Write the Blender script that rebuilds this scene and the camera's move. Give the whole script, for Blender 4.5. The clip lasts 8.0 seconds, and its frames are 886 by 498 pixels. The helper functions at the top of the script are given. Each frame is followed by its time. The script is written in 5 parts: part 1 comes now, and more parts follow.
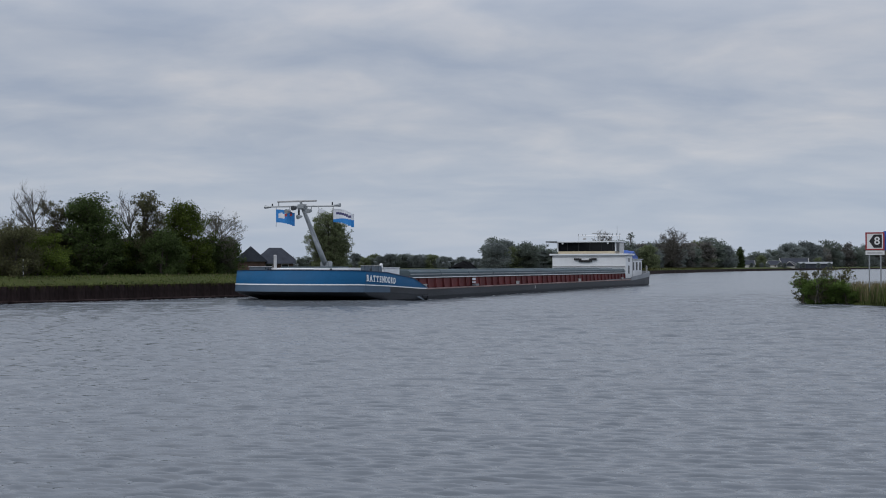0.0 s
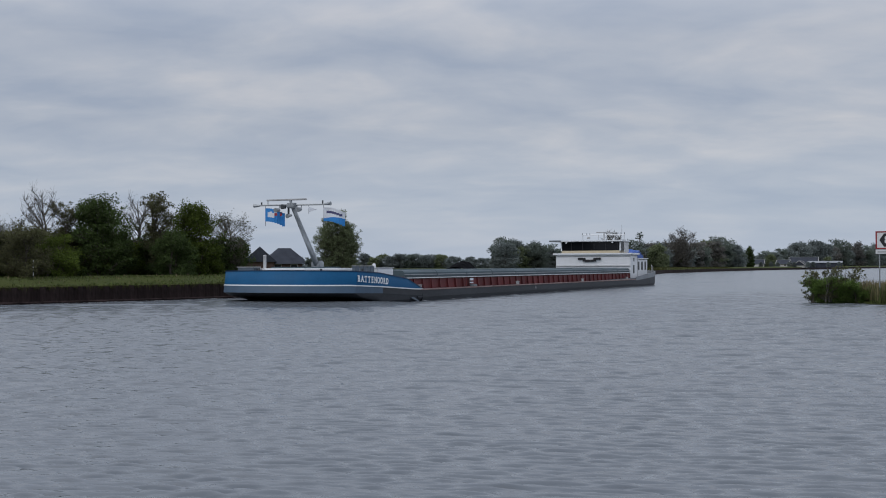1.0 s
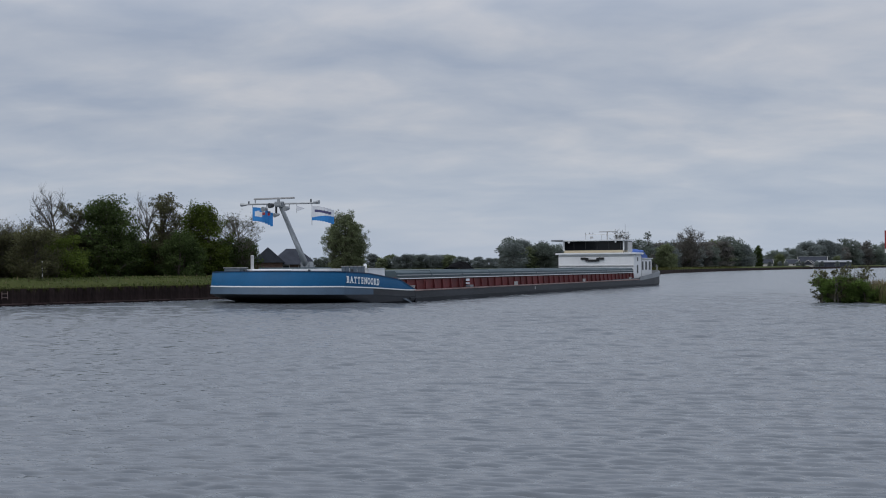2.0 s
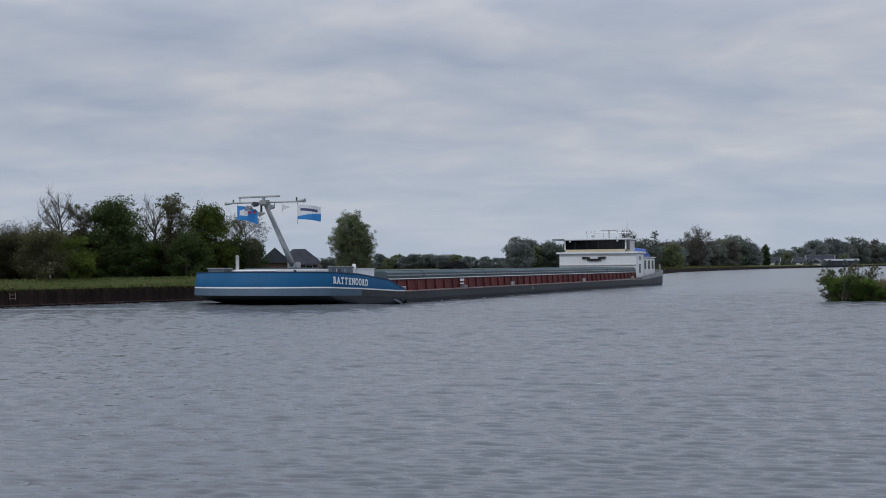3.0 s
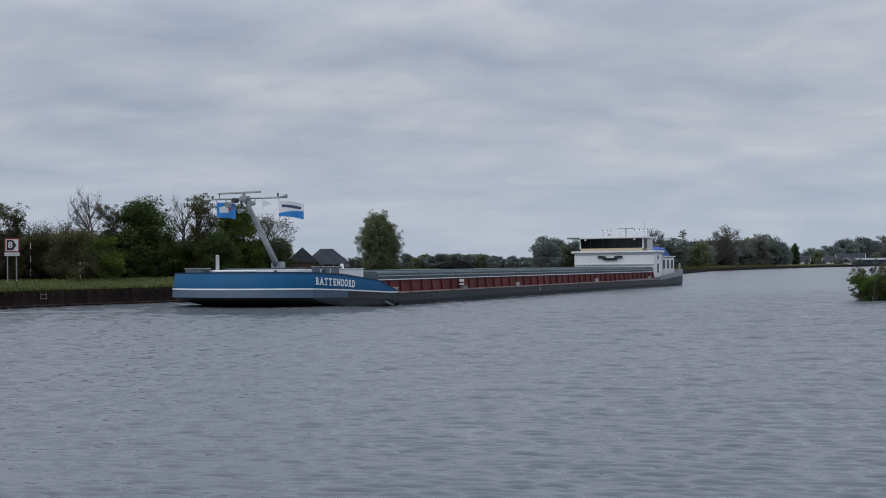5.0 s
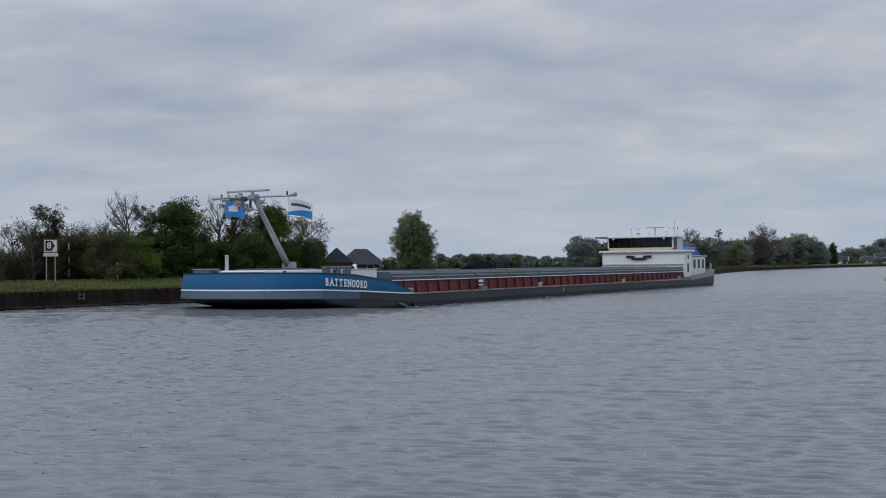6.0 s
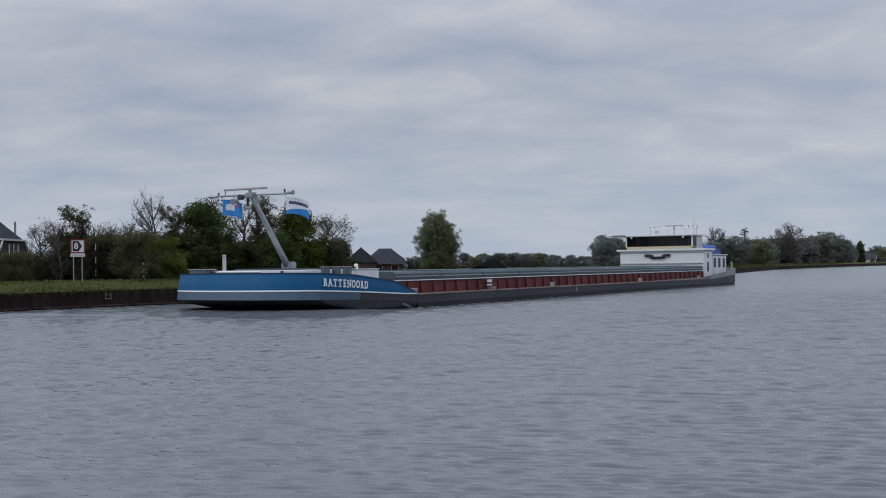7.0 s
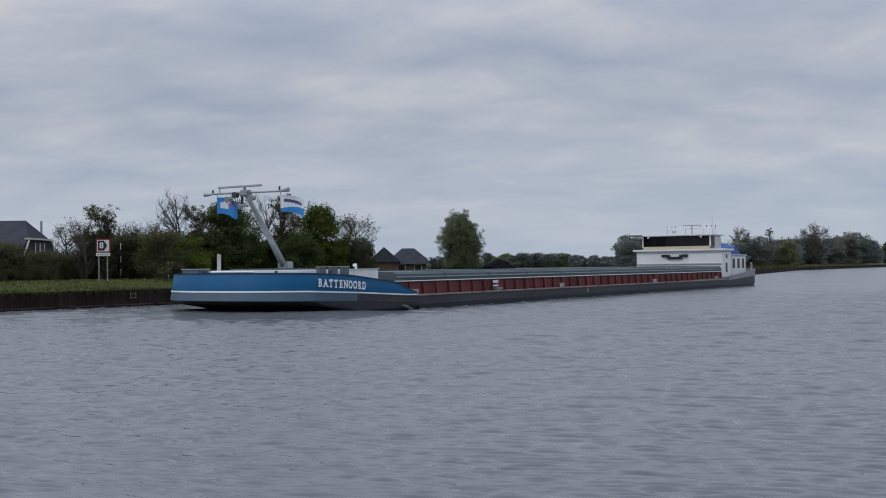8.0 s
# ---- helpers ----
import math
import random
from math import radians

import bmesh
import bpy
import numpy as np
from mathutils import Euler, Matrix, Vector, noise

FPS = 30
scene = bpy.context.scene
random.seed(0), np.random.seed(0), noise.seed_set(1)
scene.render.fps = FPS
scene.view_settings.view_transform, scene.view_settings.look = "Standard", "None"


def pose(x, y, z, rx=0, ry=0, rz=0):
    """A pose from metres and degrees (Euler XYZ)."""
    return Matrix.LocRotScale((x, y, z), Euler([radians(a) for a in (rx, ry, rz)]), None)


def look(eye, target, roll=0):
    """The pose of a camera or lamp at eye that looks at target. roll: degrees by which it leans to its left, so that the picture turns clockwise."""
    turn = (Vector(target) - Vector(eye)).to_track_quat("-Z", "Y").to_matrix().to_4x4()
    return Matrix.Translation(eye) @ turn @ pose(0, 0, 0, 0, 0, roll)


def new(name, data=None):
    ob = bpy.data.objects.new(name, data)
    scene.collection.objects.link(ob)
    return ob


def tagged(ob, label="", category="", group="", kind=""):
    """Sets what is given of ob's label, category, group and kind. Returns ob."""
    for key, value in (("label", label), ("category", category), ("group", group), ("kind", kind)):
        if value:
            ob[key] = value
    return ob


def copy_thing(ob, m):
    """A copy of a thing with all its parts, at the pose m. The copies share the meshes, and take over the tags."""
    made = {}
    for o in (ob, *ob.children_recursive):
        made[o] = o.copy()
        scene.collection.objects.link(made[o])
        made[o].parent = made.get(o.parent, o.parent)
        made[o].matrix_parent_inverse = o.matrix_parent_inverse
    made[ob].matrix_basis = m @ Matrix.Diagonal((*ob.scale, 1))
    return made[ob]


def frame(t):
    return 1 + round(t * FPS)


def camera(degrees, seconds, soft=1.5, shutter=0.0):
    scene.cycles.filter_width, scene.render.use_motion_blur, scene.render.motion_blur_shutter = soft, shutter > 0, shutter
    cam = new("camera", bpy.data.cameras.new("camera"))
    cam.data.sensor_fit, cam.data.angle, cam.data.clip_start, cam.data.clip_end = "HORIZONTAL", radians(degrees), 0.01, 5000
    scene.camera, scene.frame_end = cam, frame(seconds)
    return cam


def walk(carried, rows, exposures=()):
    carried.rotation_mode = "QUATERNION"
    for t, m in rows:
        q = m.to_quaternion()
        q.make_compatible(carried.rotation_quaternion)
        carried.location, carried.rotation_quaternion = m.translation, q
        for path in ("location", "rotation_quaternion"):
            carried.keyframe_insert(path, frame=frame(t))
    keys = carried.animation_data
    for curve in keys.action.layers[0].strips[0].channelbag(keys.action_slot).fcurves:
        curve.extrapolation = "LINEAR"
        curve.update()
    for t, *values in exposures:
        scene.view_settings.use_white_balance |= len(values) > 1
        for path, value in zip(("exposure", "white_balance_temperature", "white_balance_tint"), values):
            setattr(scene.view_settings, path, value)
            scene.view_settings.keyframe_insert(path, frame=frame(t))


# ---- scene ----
cam = camera(44.0, 8.0, soft=1.0)
EYE = (0.0, 0.0, 2.46)


def held(yaw, pitch, roll):
    return pose(*EYE, 90 + pitch, roll, yaw)


walk(cam, [
    (0.0, held(0.000, 0.916, 0.07)),
    (0.5, held(0.230, 0.918, 0.15)),
    (1.0, held(0.463, 0.915, 0.20)),
    (1.5, held(0.686, 0.930, 0.24)),
    (3.0, held(1.232, 0.920, 0.50)),
    (3.5, held(1.427, 0.910, 0.52)),
    (4.0, held(1.635, 0.892, 0.52)),
    (4.5, held(1.975, 0.896, 0.54)),
    (6.0, held(4.416, 0.928, 0.63)),
    (6.5, held(5.156, 0.914, 0.69)),
    (7.0, held(5.681, 0.913, 0.76)),
    (7.5, held(6.112, 0.911, 0.67)),
    (8.0, held(6.879, 0.924, 0.65)),
])

# ---- sky and light ----
SUN_EL, SUN_AZ = 46, 236        # degrees; azimuth clockwise from +y


def make_world():
    w = bpy.data.worlds.new("overcast_sky")
    w.use_nodes = True
    scene.world = w
    n, k = w.node_tree.nodes, w.node_tree.links
    n.clear()
    out = n.new("ShaderNodeOutputWorld")
    bg = n.new("ShaderNodeBackground")
    k.new(bg.outputs[0], out.inputs[0])
    tc = n.new("ShaderNodeTexCoord")
    sep = n.new("ShaderNodeSeparateXYZ")
    k.new(tc.outputs["Generated"], sep.inputs[0])

    def math_node(op, a, b=None, clamp=False):
        m = n.new("ShaderNodeMath")
        m.operation, m.use_clamp = op, clamp
        for i, v in enumerate((a, b)):
            if v is None:
                continue
            if isinstance(v, (int, float)):
                m.inputs[i].default_value = v
            else:
                k.new(v, m.inputs[i])
        return m.outputs[0]
    z = math_node("MAXIMUM", sep.outputs[2], 0.0)
    den = math_node("ADD", z, 0.22)
    px, py = math_node("DIVIDE", sep.outputs[0], den), math_node("DIVIDE", sep.outputs[1], den)
    comb = n.new("ShaderNodeCombineXYZ")
    k.new(px, comb.inputs[0]), k.new(py, comb.inputs[1])

    def cloud(scale, seed, detail, rough):
        mp = n.new("ShaderNodeMapping")
        mp.inputs["Location"].default_value = (seed, seed * 1.7, 0)
        mp.inputs["Scale"].default_value = (scale * 0.74, scale * 1.08, 1)
        k.new(comb.outputs[0], mp.inputs[0])
        t = n.new("ShaderNodeTexNoise")
        t.inputs["Scale"].default_value, t.inputs["Detail"].default_value, t.inputs["Roughness"].default_value = 1.0, detail, rough
        t.inputs["Distortion"].default_value = 0.35
        k.new(mp.outputs[0], t.inputs[0])
        return t.outputs[0]
    big, fine = cloud(1.7, 3.1, 6, 0.55), cloud(4.4, 8.4, 5, 0.5)
    mix = math_node("ADD", math_node("MULTIPLY", big, 0.58), math_node("MULTIPLY", fine, 0.42))
    ramp = n.new("ShaderNodeValToRGB")
    k.new(mix, ramp.inputs[0])
    e = ramp.color_ramp.elements
    e[0].position, e[0].color = 0.36, (0.338, 0.388, 0.486, 1)
    e[1].position, e[1].color = 0.66, (0.568, 0.570, 0.602, 1)
    mid = e.new(0.50)
    mid.color = (0.428, 0.464, 0.538, 1)
    # clear blue-grey strip of air low over the horizon
    low = math_node("SUBTRACT", 1.0, math_node("MULTIPLY", z, 8.0), True)
    low2 = math_node("MULTIPLY", low, 0.78)
    air = n.new("ShaderNodeMix")
    air.data_type = "RGBA"
    k.new(low2, air.inputs[0]), k.new(ramp.outputs[0], air.inputs[6])
    air.inputs[7].default_value = (0.412, 0.488, 0.615, 1)
    sky = n.new("ShaderNodeTexSky")
    sky.sky_type, sky.sun_disc = "NISHITA", False
    sky.sun_elevation, sky.sun_rotation = radians(SUN_EL), radians(SUN_AZ)
    scaled = n.new("ShaderNodeVectorMath")
    scaled.operation = "SCALE"
    scaled.inputs["Scale"].default_value = 0.08
    k.new(sky.outputs[0], scaled.inputs[0])
    both = n.new("ShaderNodeMix")
    both.data_type = "RGBA"
    both.inputs[0].default_value = 0.9
    k.new(scaled.outputs[0], both.inputs[6]), k.new(air.outputs[2], both.inputs[7])
    # an overcast sky grows brighter towards the zenith
    k.new(both.outputs[2], bg.inputs[0])
    k.new(math_node("ADD", 1.0, math_node("MULTIPLY", math_node("MAXIMUM", math_node("SUBTRACT", z, 0.2), 0.0), 2.0)), bg.inputs[1])


make_world()
sun = new("sun", bpy.data.lights.new("sun", "SUN"))
sun.data.energy, sun.data.angle, sun.data.color = 0.6, radians(25), (1.0, 0.96, 0.9)
_a, _e = radians(SUN_AZ), radians(SUN_EL)
sun.matrix_world = look((60 * math.sin(_a), 60 * math.cos(_a), 60), (60 * math.sin(_a) - math.sin(_a) * math.cos(_e), 60 * math.cos(_a) - math.cos(_a) * math.cos(_e), 60 - math.sin(_e)))
scene.view_settings.exposure = 0.04

# ---- materials ----


def material(name, color, rough=0.6, metal=0.0, vary=0.15, scale=3.0, fine=40.0, bump=0.0, streak=None, random_tint=0.0, island=0.0, spec=0.5, color2=None, through_light=0.0):
    """Painted or natural surface: a base colour that shifts at two scales, with fine relief."""
    m = bpy.data.materials.new(name)
    m.use_nodes = True
    n, k = m.node_tree.nodes, m.node_tree.links
    p = n["Principled BSDF"]
    p.inputs["Roughness"].default_value, p.inputs["Metallic"].default_value = rough, metal
    p.inputs["Specular IOR Level"].default_value = spec
    tc = n.new("ShaderNodeTexCoord")
    mp = n.new("ShaderNodeMapping")
    k.new(tc.outputs["Object"], mp.inputs[0])
    if streak:
        mp.inputs["Scale"].default_value = streak
    fac = None
    for s, w in ((scale, 0.65), (fine, 0.35)):
        t = n.new("ShaderNodeTexNoise")
        t.inputs["Scale"].default_value, t.inputs["Detail"].default_value = s, 5
        k.new(mp.outputs[0], t.inputs[0])
        mul = n.new("ShaderNodeMath")
        mul.operation = "MULTIPLY_ADD"
        k.new(t.outputs[0], mul.inputs[0])
        mul.inputs[1].default_value = w
        if fac is None:
            mul.inputs[2].default_value = 0.0
        else:
            k.new(fac, mul.inputs[2])
        fac = mul.outputs[0]
    ramp = n.new("ShaderNodeValToRGB")
    k.new(fac, ramp.inputs[0])
    lo = color2 if color2 else [c * (1 - vary) for c in color]
    hi = color if color2 else [min(1, c * (1 + vary)) for c in color]
    e = ramp.color_ramp.elements
    e[0].position, e[0].color = 0.36, (*lo, 1)
    e[1].position, e[1].color = 0.64, (*hi, 1)
    last = ramp.outputs[0]
    for amount, node, socket in ((random_tint, "ShaderNodeObjectInfo", "Random"), (island, "ShaderNodeNewGeometry", "Random Per Island")):
        if amount:
            info = n.new(node)
            hsv = n.new("ShaderNodeHueSaturation")
            mr = n.new("ShaderNodeMapRange")
            k.new(info.outputs[socket], mr.inputs[0])
            mr.inputs[3].default_value, mr.inputs[4].default_value = 1 - amount, 1 + amount
            k.new(mr.outputs[0], hsv.inputs["Value"])
            k.new(last, hsv.inputs["Color"])
            last = hsv.outputs[0]
    k.new(last, p.inputs["Base Color"])
    if through_light:
        tr = n.new("ShaderNodeBsdfTranslucent")
        k.new(last, tr.inputs[0])
        mx = n.new("ShaderNodeMixShader")
        mx.inputs[0].default_value = through_light
        k.new(p.outputs[0], mx.inputs[1]), k.new(tr.outputs[0], mx.inputs[2])
        k.new(mx.outputs[0], n["Material Output"].inputs[0])
    if bump:
        b = n.new("ShaderNodeBump")
        b.inputs["Strength"].default_value, b.inputs["Distance"].default_value = 0.6, bump
        k.new(fac, b.inputs["Height"])
        k.new(b.outputs[0], p.inputs["Normal"])
    return m


M = {}
M["blue"] = material("blue_paint", (0.004, 0.080, 0.190), 0.5, vary=0.10, scale=0.6, fine=9, bump=0.004, spec=0.15)
M["rim"] = material("dark_blue_paint", (0.006, 0.030, 0.075), 0.5, vary=0.15)
M["lettering"] = material("white_lettering", (0.86, 0.87, 0.88), 0.5, vary=0.03)
M["white"] = material("white_paint", (0.74, 0.75, 0.76), 0.4, vary=0.05, scale=0.8, fine=14, streak=(1, 1, 0.25))
M["grey_blue"] = material("grey_blue_paint", (0.056, 0.098, 0.150), 0.55, vary=0.12, scale=0.7, fine=10)
M["hull_dark"] = material("dark_hull_paint", (0.028, 0.031, 0.037), 0.6, vary=0.35, scale=0.5, fine=7, streak=(0.3, 1, 1), bump=0.006)
M["hull_grey"] = material("grey_hull_paint", (0.20, 0.215, 0.23), 0.5, vary=0.15, scale=0.6, fine=9)
M["red"] = material("oxide_red_paint", (0.145, 0.028, 0.028), 0.65, vary=0.3, scale=0.9, fine=8, streak=(1, 1, 0.3), bump=0.01, random_tint=0.22)
M["rail"] = material("weathered_rail_paint", (0.42, 0.42, 0.42), 0.5, vary=0.2)
M["locker"] = material("locker_grey_paint", (0.105, 0.135, 0.165), 0.5, vary=0.1)
M["rust"] = material("rusty_deck_edge", (0.27, 0.19, 0.175), 0.7, vary=0.35, scale=1.2)
M["hatch"] = material("grey_green_hatch", (0.058, 0.088, 0.102), 0.6, vary=0.15, scale=0.4, fine=6, random_tint=0.08)
M["metal"] = material("galvanised_steel", (0.30, 0.32, 0.335), 0.45, 0.4, vary=0.15, scale=2)
M["dark_metal"] = material("dark_fitting", (0.045, 0.05, 0.055), 0.5, vary=0.2)
M["black"] = material("black_paint", (0.012, 0.012, 0.014), 0.45, vary=0.2)
M["cream"] = material("cream_paint", (0.55, 0.47, 0.33), 0.5, vary=0.06)
M["deck"] = material("dark_deck", (0.10, 0.105, 0.11), 0.7, vary=0.2)
M["coal"] = material("coal", (0.006, 0.006, 0.007), 0.95, vary=0.4, scale=2, fine=12, bump=0.06, spec=0.05)
M["tarp"] = material("blue_tarpaulin", (0.025, 0.085, 0.33), 0.55, vary=0.2, scale=2)
M["flag_blue"] = material("blue_flag_cloth", (0.03, 0.22, 0.56), 0.8, vary=0.08)
M["flag_white"] = material("white_flag_cloth", (0.68, 0.70, 0.74), 0.8, vary=0.06)
M["flag_red"] = material("red_flag_cloth", (0.42, 0.05, 0.06), 0.8, vary=0.06)
M["flag_dark"] = material("dark_flag_print", (0.07, 0.07, 0.16), 0.8, vary=0.06)
M["sign_white"] = material("white_sign_sheet", (0.68, 0.68, 0.68), 0.4, vary=0.04)
M["sign_red"] = material("red_sign_sheet", (0.28, 0.022, 0.026), 0.4, vary=0.05)
M["sign_blue"] = material("blue_sign_sheet", (0.02, 0.09, 0.42), 0.4, vary=0.05)
M["grass"] = material("bank_grass", (0.060, 0.068, 0.019), 0.95, vary=0.3, scale=0.35, fine=3, bump=0.05, spec=0.1, color2=(0.048, 0.060, 0.020))
M["meadow"] = material("meadow", (0.085, 0.115, 0.032), 0.95, vary=0.3, scale=0.05, fine=0.8, color2=(0.05, 0.07, 0.022))
M["blade"] = material("grass_blades", (0.068, 0.090, 0.015), 0.8, vary=0.3, scale=0.4, fine=5, island=0.35)
M["moss"] = material("olive_moss", (0.050, 0.052, 0.016), 0.9, vary=0.3, scale=0.5, fine=5, island=0.35, spec=0.1)
M["reed"] = material("dry_reed", (0.15, 0.125, 0.062), 0.85, vary=0.25, scale=1, fine=6, island=0.35)
M["pile"] = material("tarred_sheet_pile", (0.030, 0.021, 0.020), 0.95, vary=0.6, scale=0.6, fine=6, streak=(1, 1, 0.35), bump=0.01, random_tint=0.25, spec=0.1)
M["earth"] = material("dark_earth", (0.05, 0.04, 0.03), 0.95, vary=0.3)
M["bark"] = material("bark", (0.075, 0.062, 0.050), 0.9, vary=0.3, scale=3, fine=30)
M["twig"] = material("pale_twig", (0.085, 0.078, 0.065), 0.9, vary=0.2)
M["leaf"] = material("dark_green_leaf", (0.060, 0.088, 0.028), 0.7, vary=0.3, scale=0.5, fine=3, island=0.3, random_tint=0.18, spec=0.12, through_light=0.35)
M["leaf_bright"] = material("fresh_green_leaf", (0.088, 0.120, 0.022), 0.7, vary=0.3, scale=0.5, fine=3, island=0.3, random_tint=0.15, spec=0.12, through_light=0.35)
M["leaf_bud"] = material("brown_green_bud_leaf", (0.105, 0.106, 0.054), 0.7, vary=0.3, scale=0.5, fine=3, island=0.3, random_tint=0.18, spec=0.12, through_light=0.5)
M["leaf_pop"] = material("poplar_leaf", (0.170, 0.198, 0.108), 0.6, vary=0.18, scale=0.4, fine=2, island=0.3, spec=0.12, through_light=0.5)
# far belt foliage: distance haze is painted in as a paler base colour
M["leaf_far2"] = material("haze_paled_green_leaf", (0.158, 0.186, 0.156), 0.85, vary=0.14, scale=0.1, fine=0.6, island=0.12, random_tint=0.22, spec=0.1, through_light=0.5)
M["leaf_willow"] = material("willow_leaf", (0.125, 0.190, 0.048), 0.7, vary=0.3, scale=0.8, fine=5, island=0.35, spec=0.12, through_light=0.5)
# the next two far leaf colours are paled for haze as well
M["leaf_brown"] = material("haze_paled_brown_leaf", (0.178, 0.172, 0.156), 0.85, vary=0.14, scale=0.1, fine=0.6, island=0.12, random_tint=0.22, spec=0.1, through_light=0.5)
M["leaf_far"] = material("haze_paled_leaf", (0.196, 0.222, 0.212), 0.85, vary=0.14, scale=0.1, fine=0.6, island=0.12, random_tint=0.22, spec=0.1, through_light=0.5)
M["blossom"] = material("white_blossom", (0.36, 0.36, 0.33), 0.8, vary=0.2, island=0.3)
M["slate"] = material("dark_roof_tile", (0.046, 0.051, 0.064), 0.85, vary=0.2, scale=0.8, fine=6, bump=0.02, spec=0.12)
M["brick"] = material("brown_brick", (0.095, 0.058, 0.045), 0.85, vary=0.25, scale=2, fine=14, bump=0.01)
M["plaster"] = material("pale_plaster", (0.5, 0.49, 0.46), 0.8, vary=0.08)
M["foam"] = material("foam", (0.55, 0.57, 0.6), 0.8, vary=0.15, scale=2, fine=9)


def glass_material(name, color, rough=0.06):
    m = bpy.data.materials.new(name)
    m.use_nodes = True
    p = m.node_tree.nodes["Principled BSDF"]
    p.inputs["Base Color"].default_value, p.inputs["Roughness"].default_value = (*color, 1), rough
    p.inputs["Specular IOR Level"].default_value = 0.22
    return m


M["glass"] = glass_material("dark_tinted_glass", (0.008, 0.009, 0.011))
M["pane"] = glass_material("dark_window_pane", (0.010, 0.011, 0.013), 0.35)


def water_material(name, far_rough=None):
    m = bpy.data.materials.new(name)
    m.use_nodes = True
    n, k = m.node_tree.nodes, m.node_tree.links
    p = n["Principled BSDF"]
    p.inputs["Base Color"].default_value = (0.126, 0.140, 0.156, 1)
    p.inputs["Roughness"].default_value, p.inputs["IOR"].default_value = 0.13, 1.333
    tc = n.new("ShaderNodeTexCoord")
    hgt = None
    for s, sx, amp, det in ((1.1, 0.5, 0.55, 3), (3.2, 0.5, 0.26, 2)):
        mp = n.new("ShaderNodeMapping")
        mp.inputs["Scale"].default_value = (s * sx, s, s)
        mp.inputs["Rotation"].default_value = (0, 0, radians(-8))
        k.new(tc.outputs["Object"], mp.inputs[0])
        t = n.new("ShaderNodeTexNoise")
        t.inputs["Scale"].default_value, t.inputs["Detail"].default_value = 1.0, det
        k.new(mp.outputs[0], t.inputs[0])
        mul = n.new("ShaderNodeMath")
        mul.operation = "MULTIPLY_ADD"
        k.new(t.outputs[0], mul.inputs[0])
        mul.inputs[1].default_value = amp
        if hgt is None:
            mul.inputs[2].default_value = 0.0
        else:
            k.new(hgt, mul.inputs[2])
        hgt = mul.outputs[0]
    b = n.new("ShaderNodeBump")
    b.inputs["Strength"].default_value, b.inputs["Distance"].default_value = 1.0, 0.12
    k.new(hgt, b.inputs["Height"])
    k.new(b.outputs[0], p.inputs["Normal"])
    if far_rough is None:
        p.inputs["Roughness"].default_value = 0.23
        return m
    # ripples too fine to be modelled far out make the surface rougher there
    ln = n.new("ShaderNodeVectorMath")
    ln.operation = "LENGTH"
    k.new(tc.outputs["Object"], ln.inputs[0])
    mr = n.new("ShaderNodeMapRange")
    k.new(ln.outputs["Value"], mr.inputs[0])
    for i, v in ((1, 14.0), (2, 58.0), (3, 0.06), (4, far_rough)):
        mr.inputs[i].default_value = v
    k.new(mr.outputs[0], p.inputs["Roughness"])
    return m


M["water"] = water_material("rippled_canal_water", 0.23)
M["wash"] = water_material("wash_water")

# ---- mesh helpers ----


def mesh_object(name, bm, mat, smooth=False):
    bmesh.ops.recalc_face_normals(bm, faces=bm.faces[:])
    me = bpy.data.meshes.new(name)
    bm.to_mesh(me)
    bm.free()
    me.materials.append(mat)
    if smooth:
        me.shade_smooth()
    return new(name, me)


def part(name, bm, mat, parent, label="", smooth=False):
    """One bmesh as one mesh object under a thing or a part."""
    ob = mesh_object(name, bm, mat, smooth)
    ob.parent = parent
    return tagged(ob, label)


def raw_object(name, verts, faces, mat, smooth=False):
    me = bpy.data.meshes.new(name)
    me.from_pydata([tuple(v) for v in verts], [], [tuple(f) for f in faces])
    me.materials.append(mat)
    if smooth:
        me.shade_smooth()
    return new(name, me)


def add_box(bm, x0, x1, y0, y1, z0, z1, bevel=0.0):
    vs = [bm.verts.new((x, y, z)) for x in (x0, x1) for y in (y0, y1) for z in (z0, z1)]
    fs = [bm.faces.new([vs[i] for i in q]) for q in ((0, 1, 3, 2), (4, 6, 7, 5), (0, 4, 5, 1), (2, 3, 7, 6), (0, 2, 6, 4), (1, 5, 7, 3))]
    if bevel:
        edges = list({e for f in fs for e in f.edges})
        bmesh.ops.bevel(bm, geom=edges, offset=bevel, segments=2, affect="EDGES")
    return bm


def box(x0, x1, y0, y1, z0, z1, bevel=0.0):
    return add_box(bmesh.new(), x0, x1, y0, y1, z0, z1, bevel)


def add_tube(bm, a, b, r0, r1=None, sides=8):
    """A tapered round bar from a to b."""
    r1 = r0 if r1 is None else r1
    a, b = Vector(a), Vector(b)
    q = (b - a).to_track_quat("Z", "Y").to_matrix()
    rings = []
    for c, r in ((a, r0), (b, r1)):
        rings.append([bm.verts.new(c + q @ Vector((r * math.cos(2 * math.pi * i / sides), r * math.sin(2 * math.pi * i / sides), 0))) for i in range(sides)])
    for i in range(sides):
        j = (i + 1) % sides
        bm.faces.new((rings[0][i], rings[0][j], rings[1][j], rings[1][i]))
    bm.faces.new(rings[0][::-1]), bm.faces.new(rings[1])
    return bm


def tube(a, b, r0, r1=None, sides=8):
    return add_tube(bmesh.new(), a, b, r0, r1, sides)


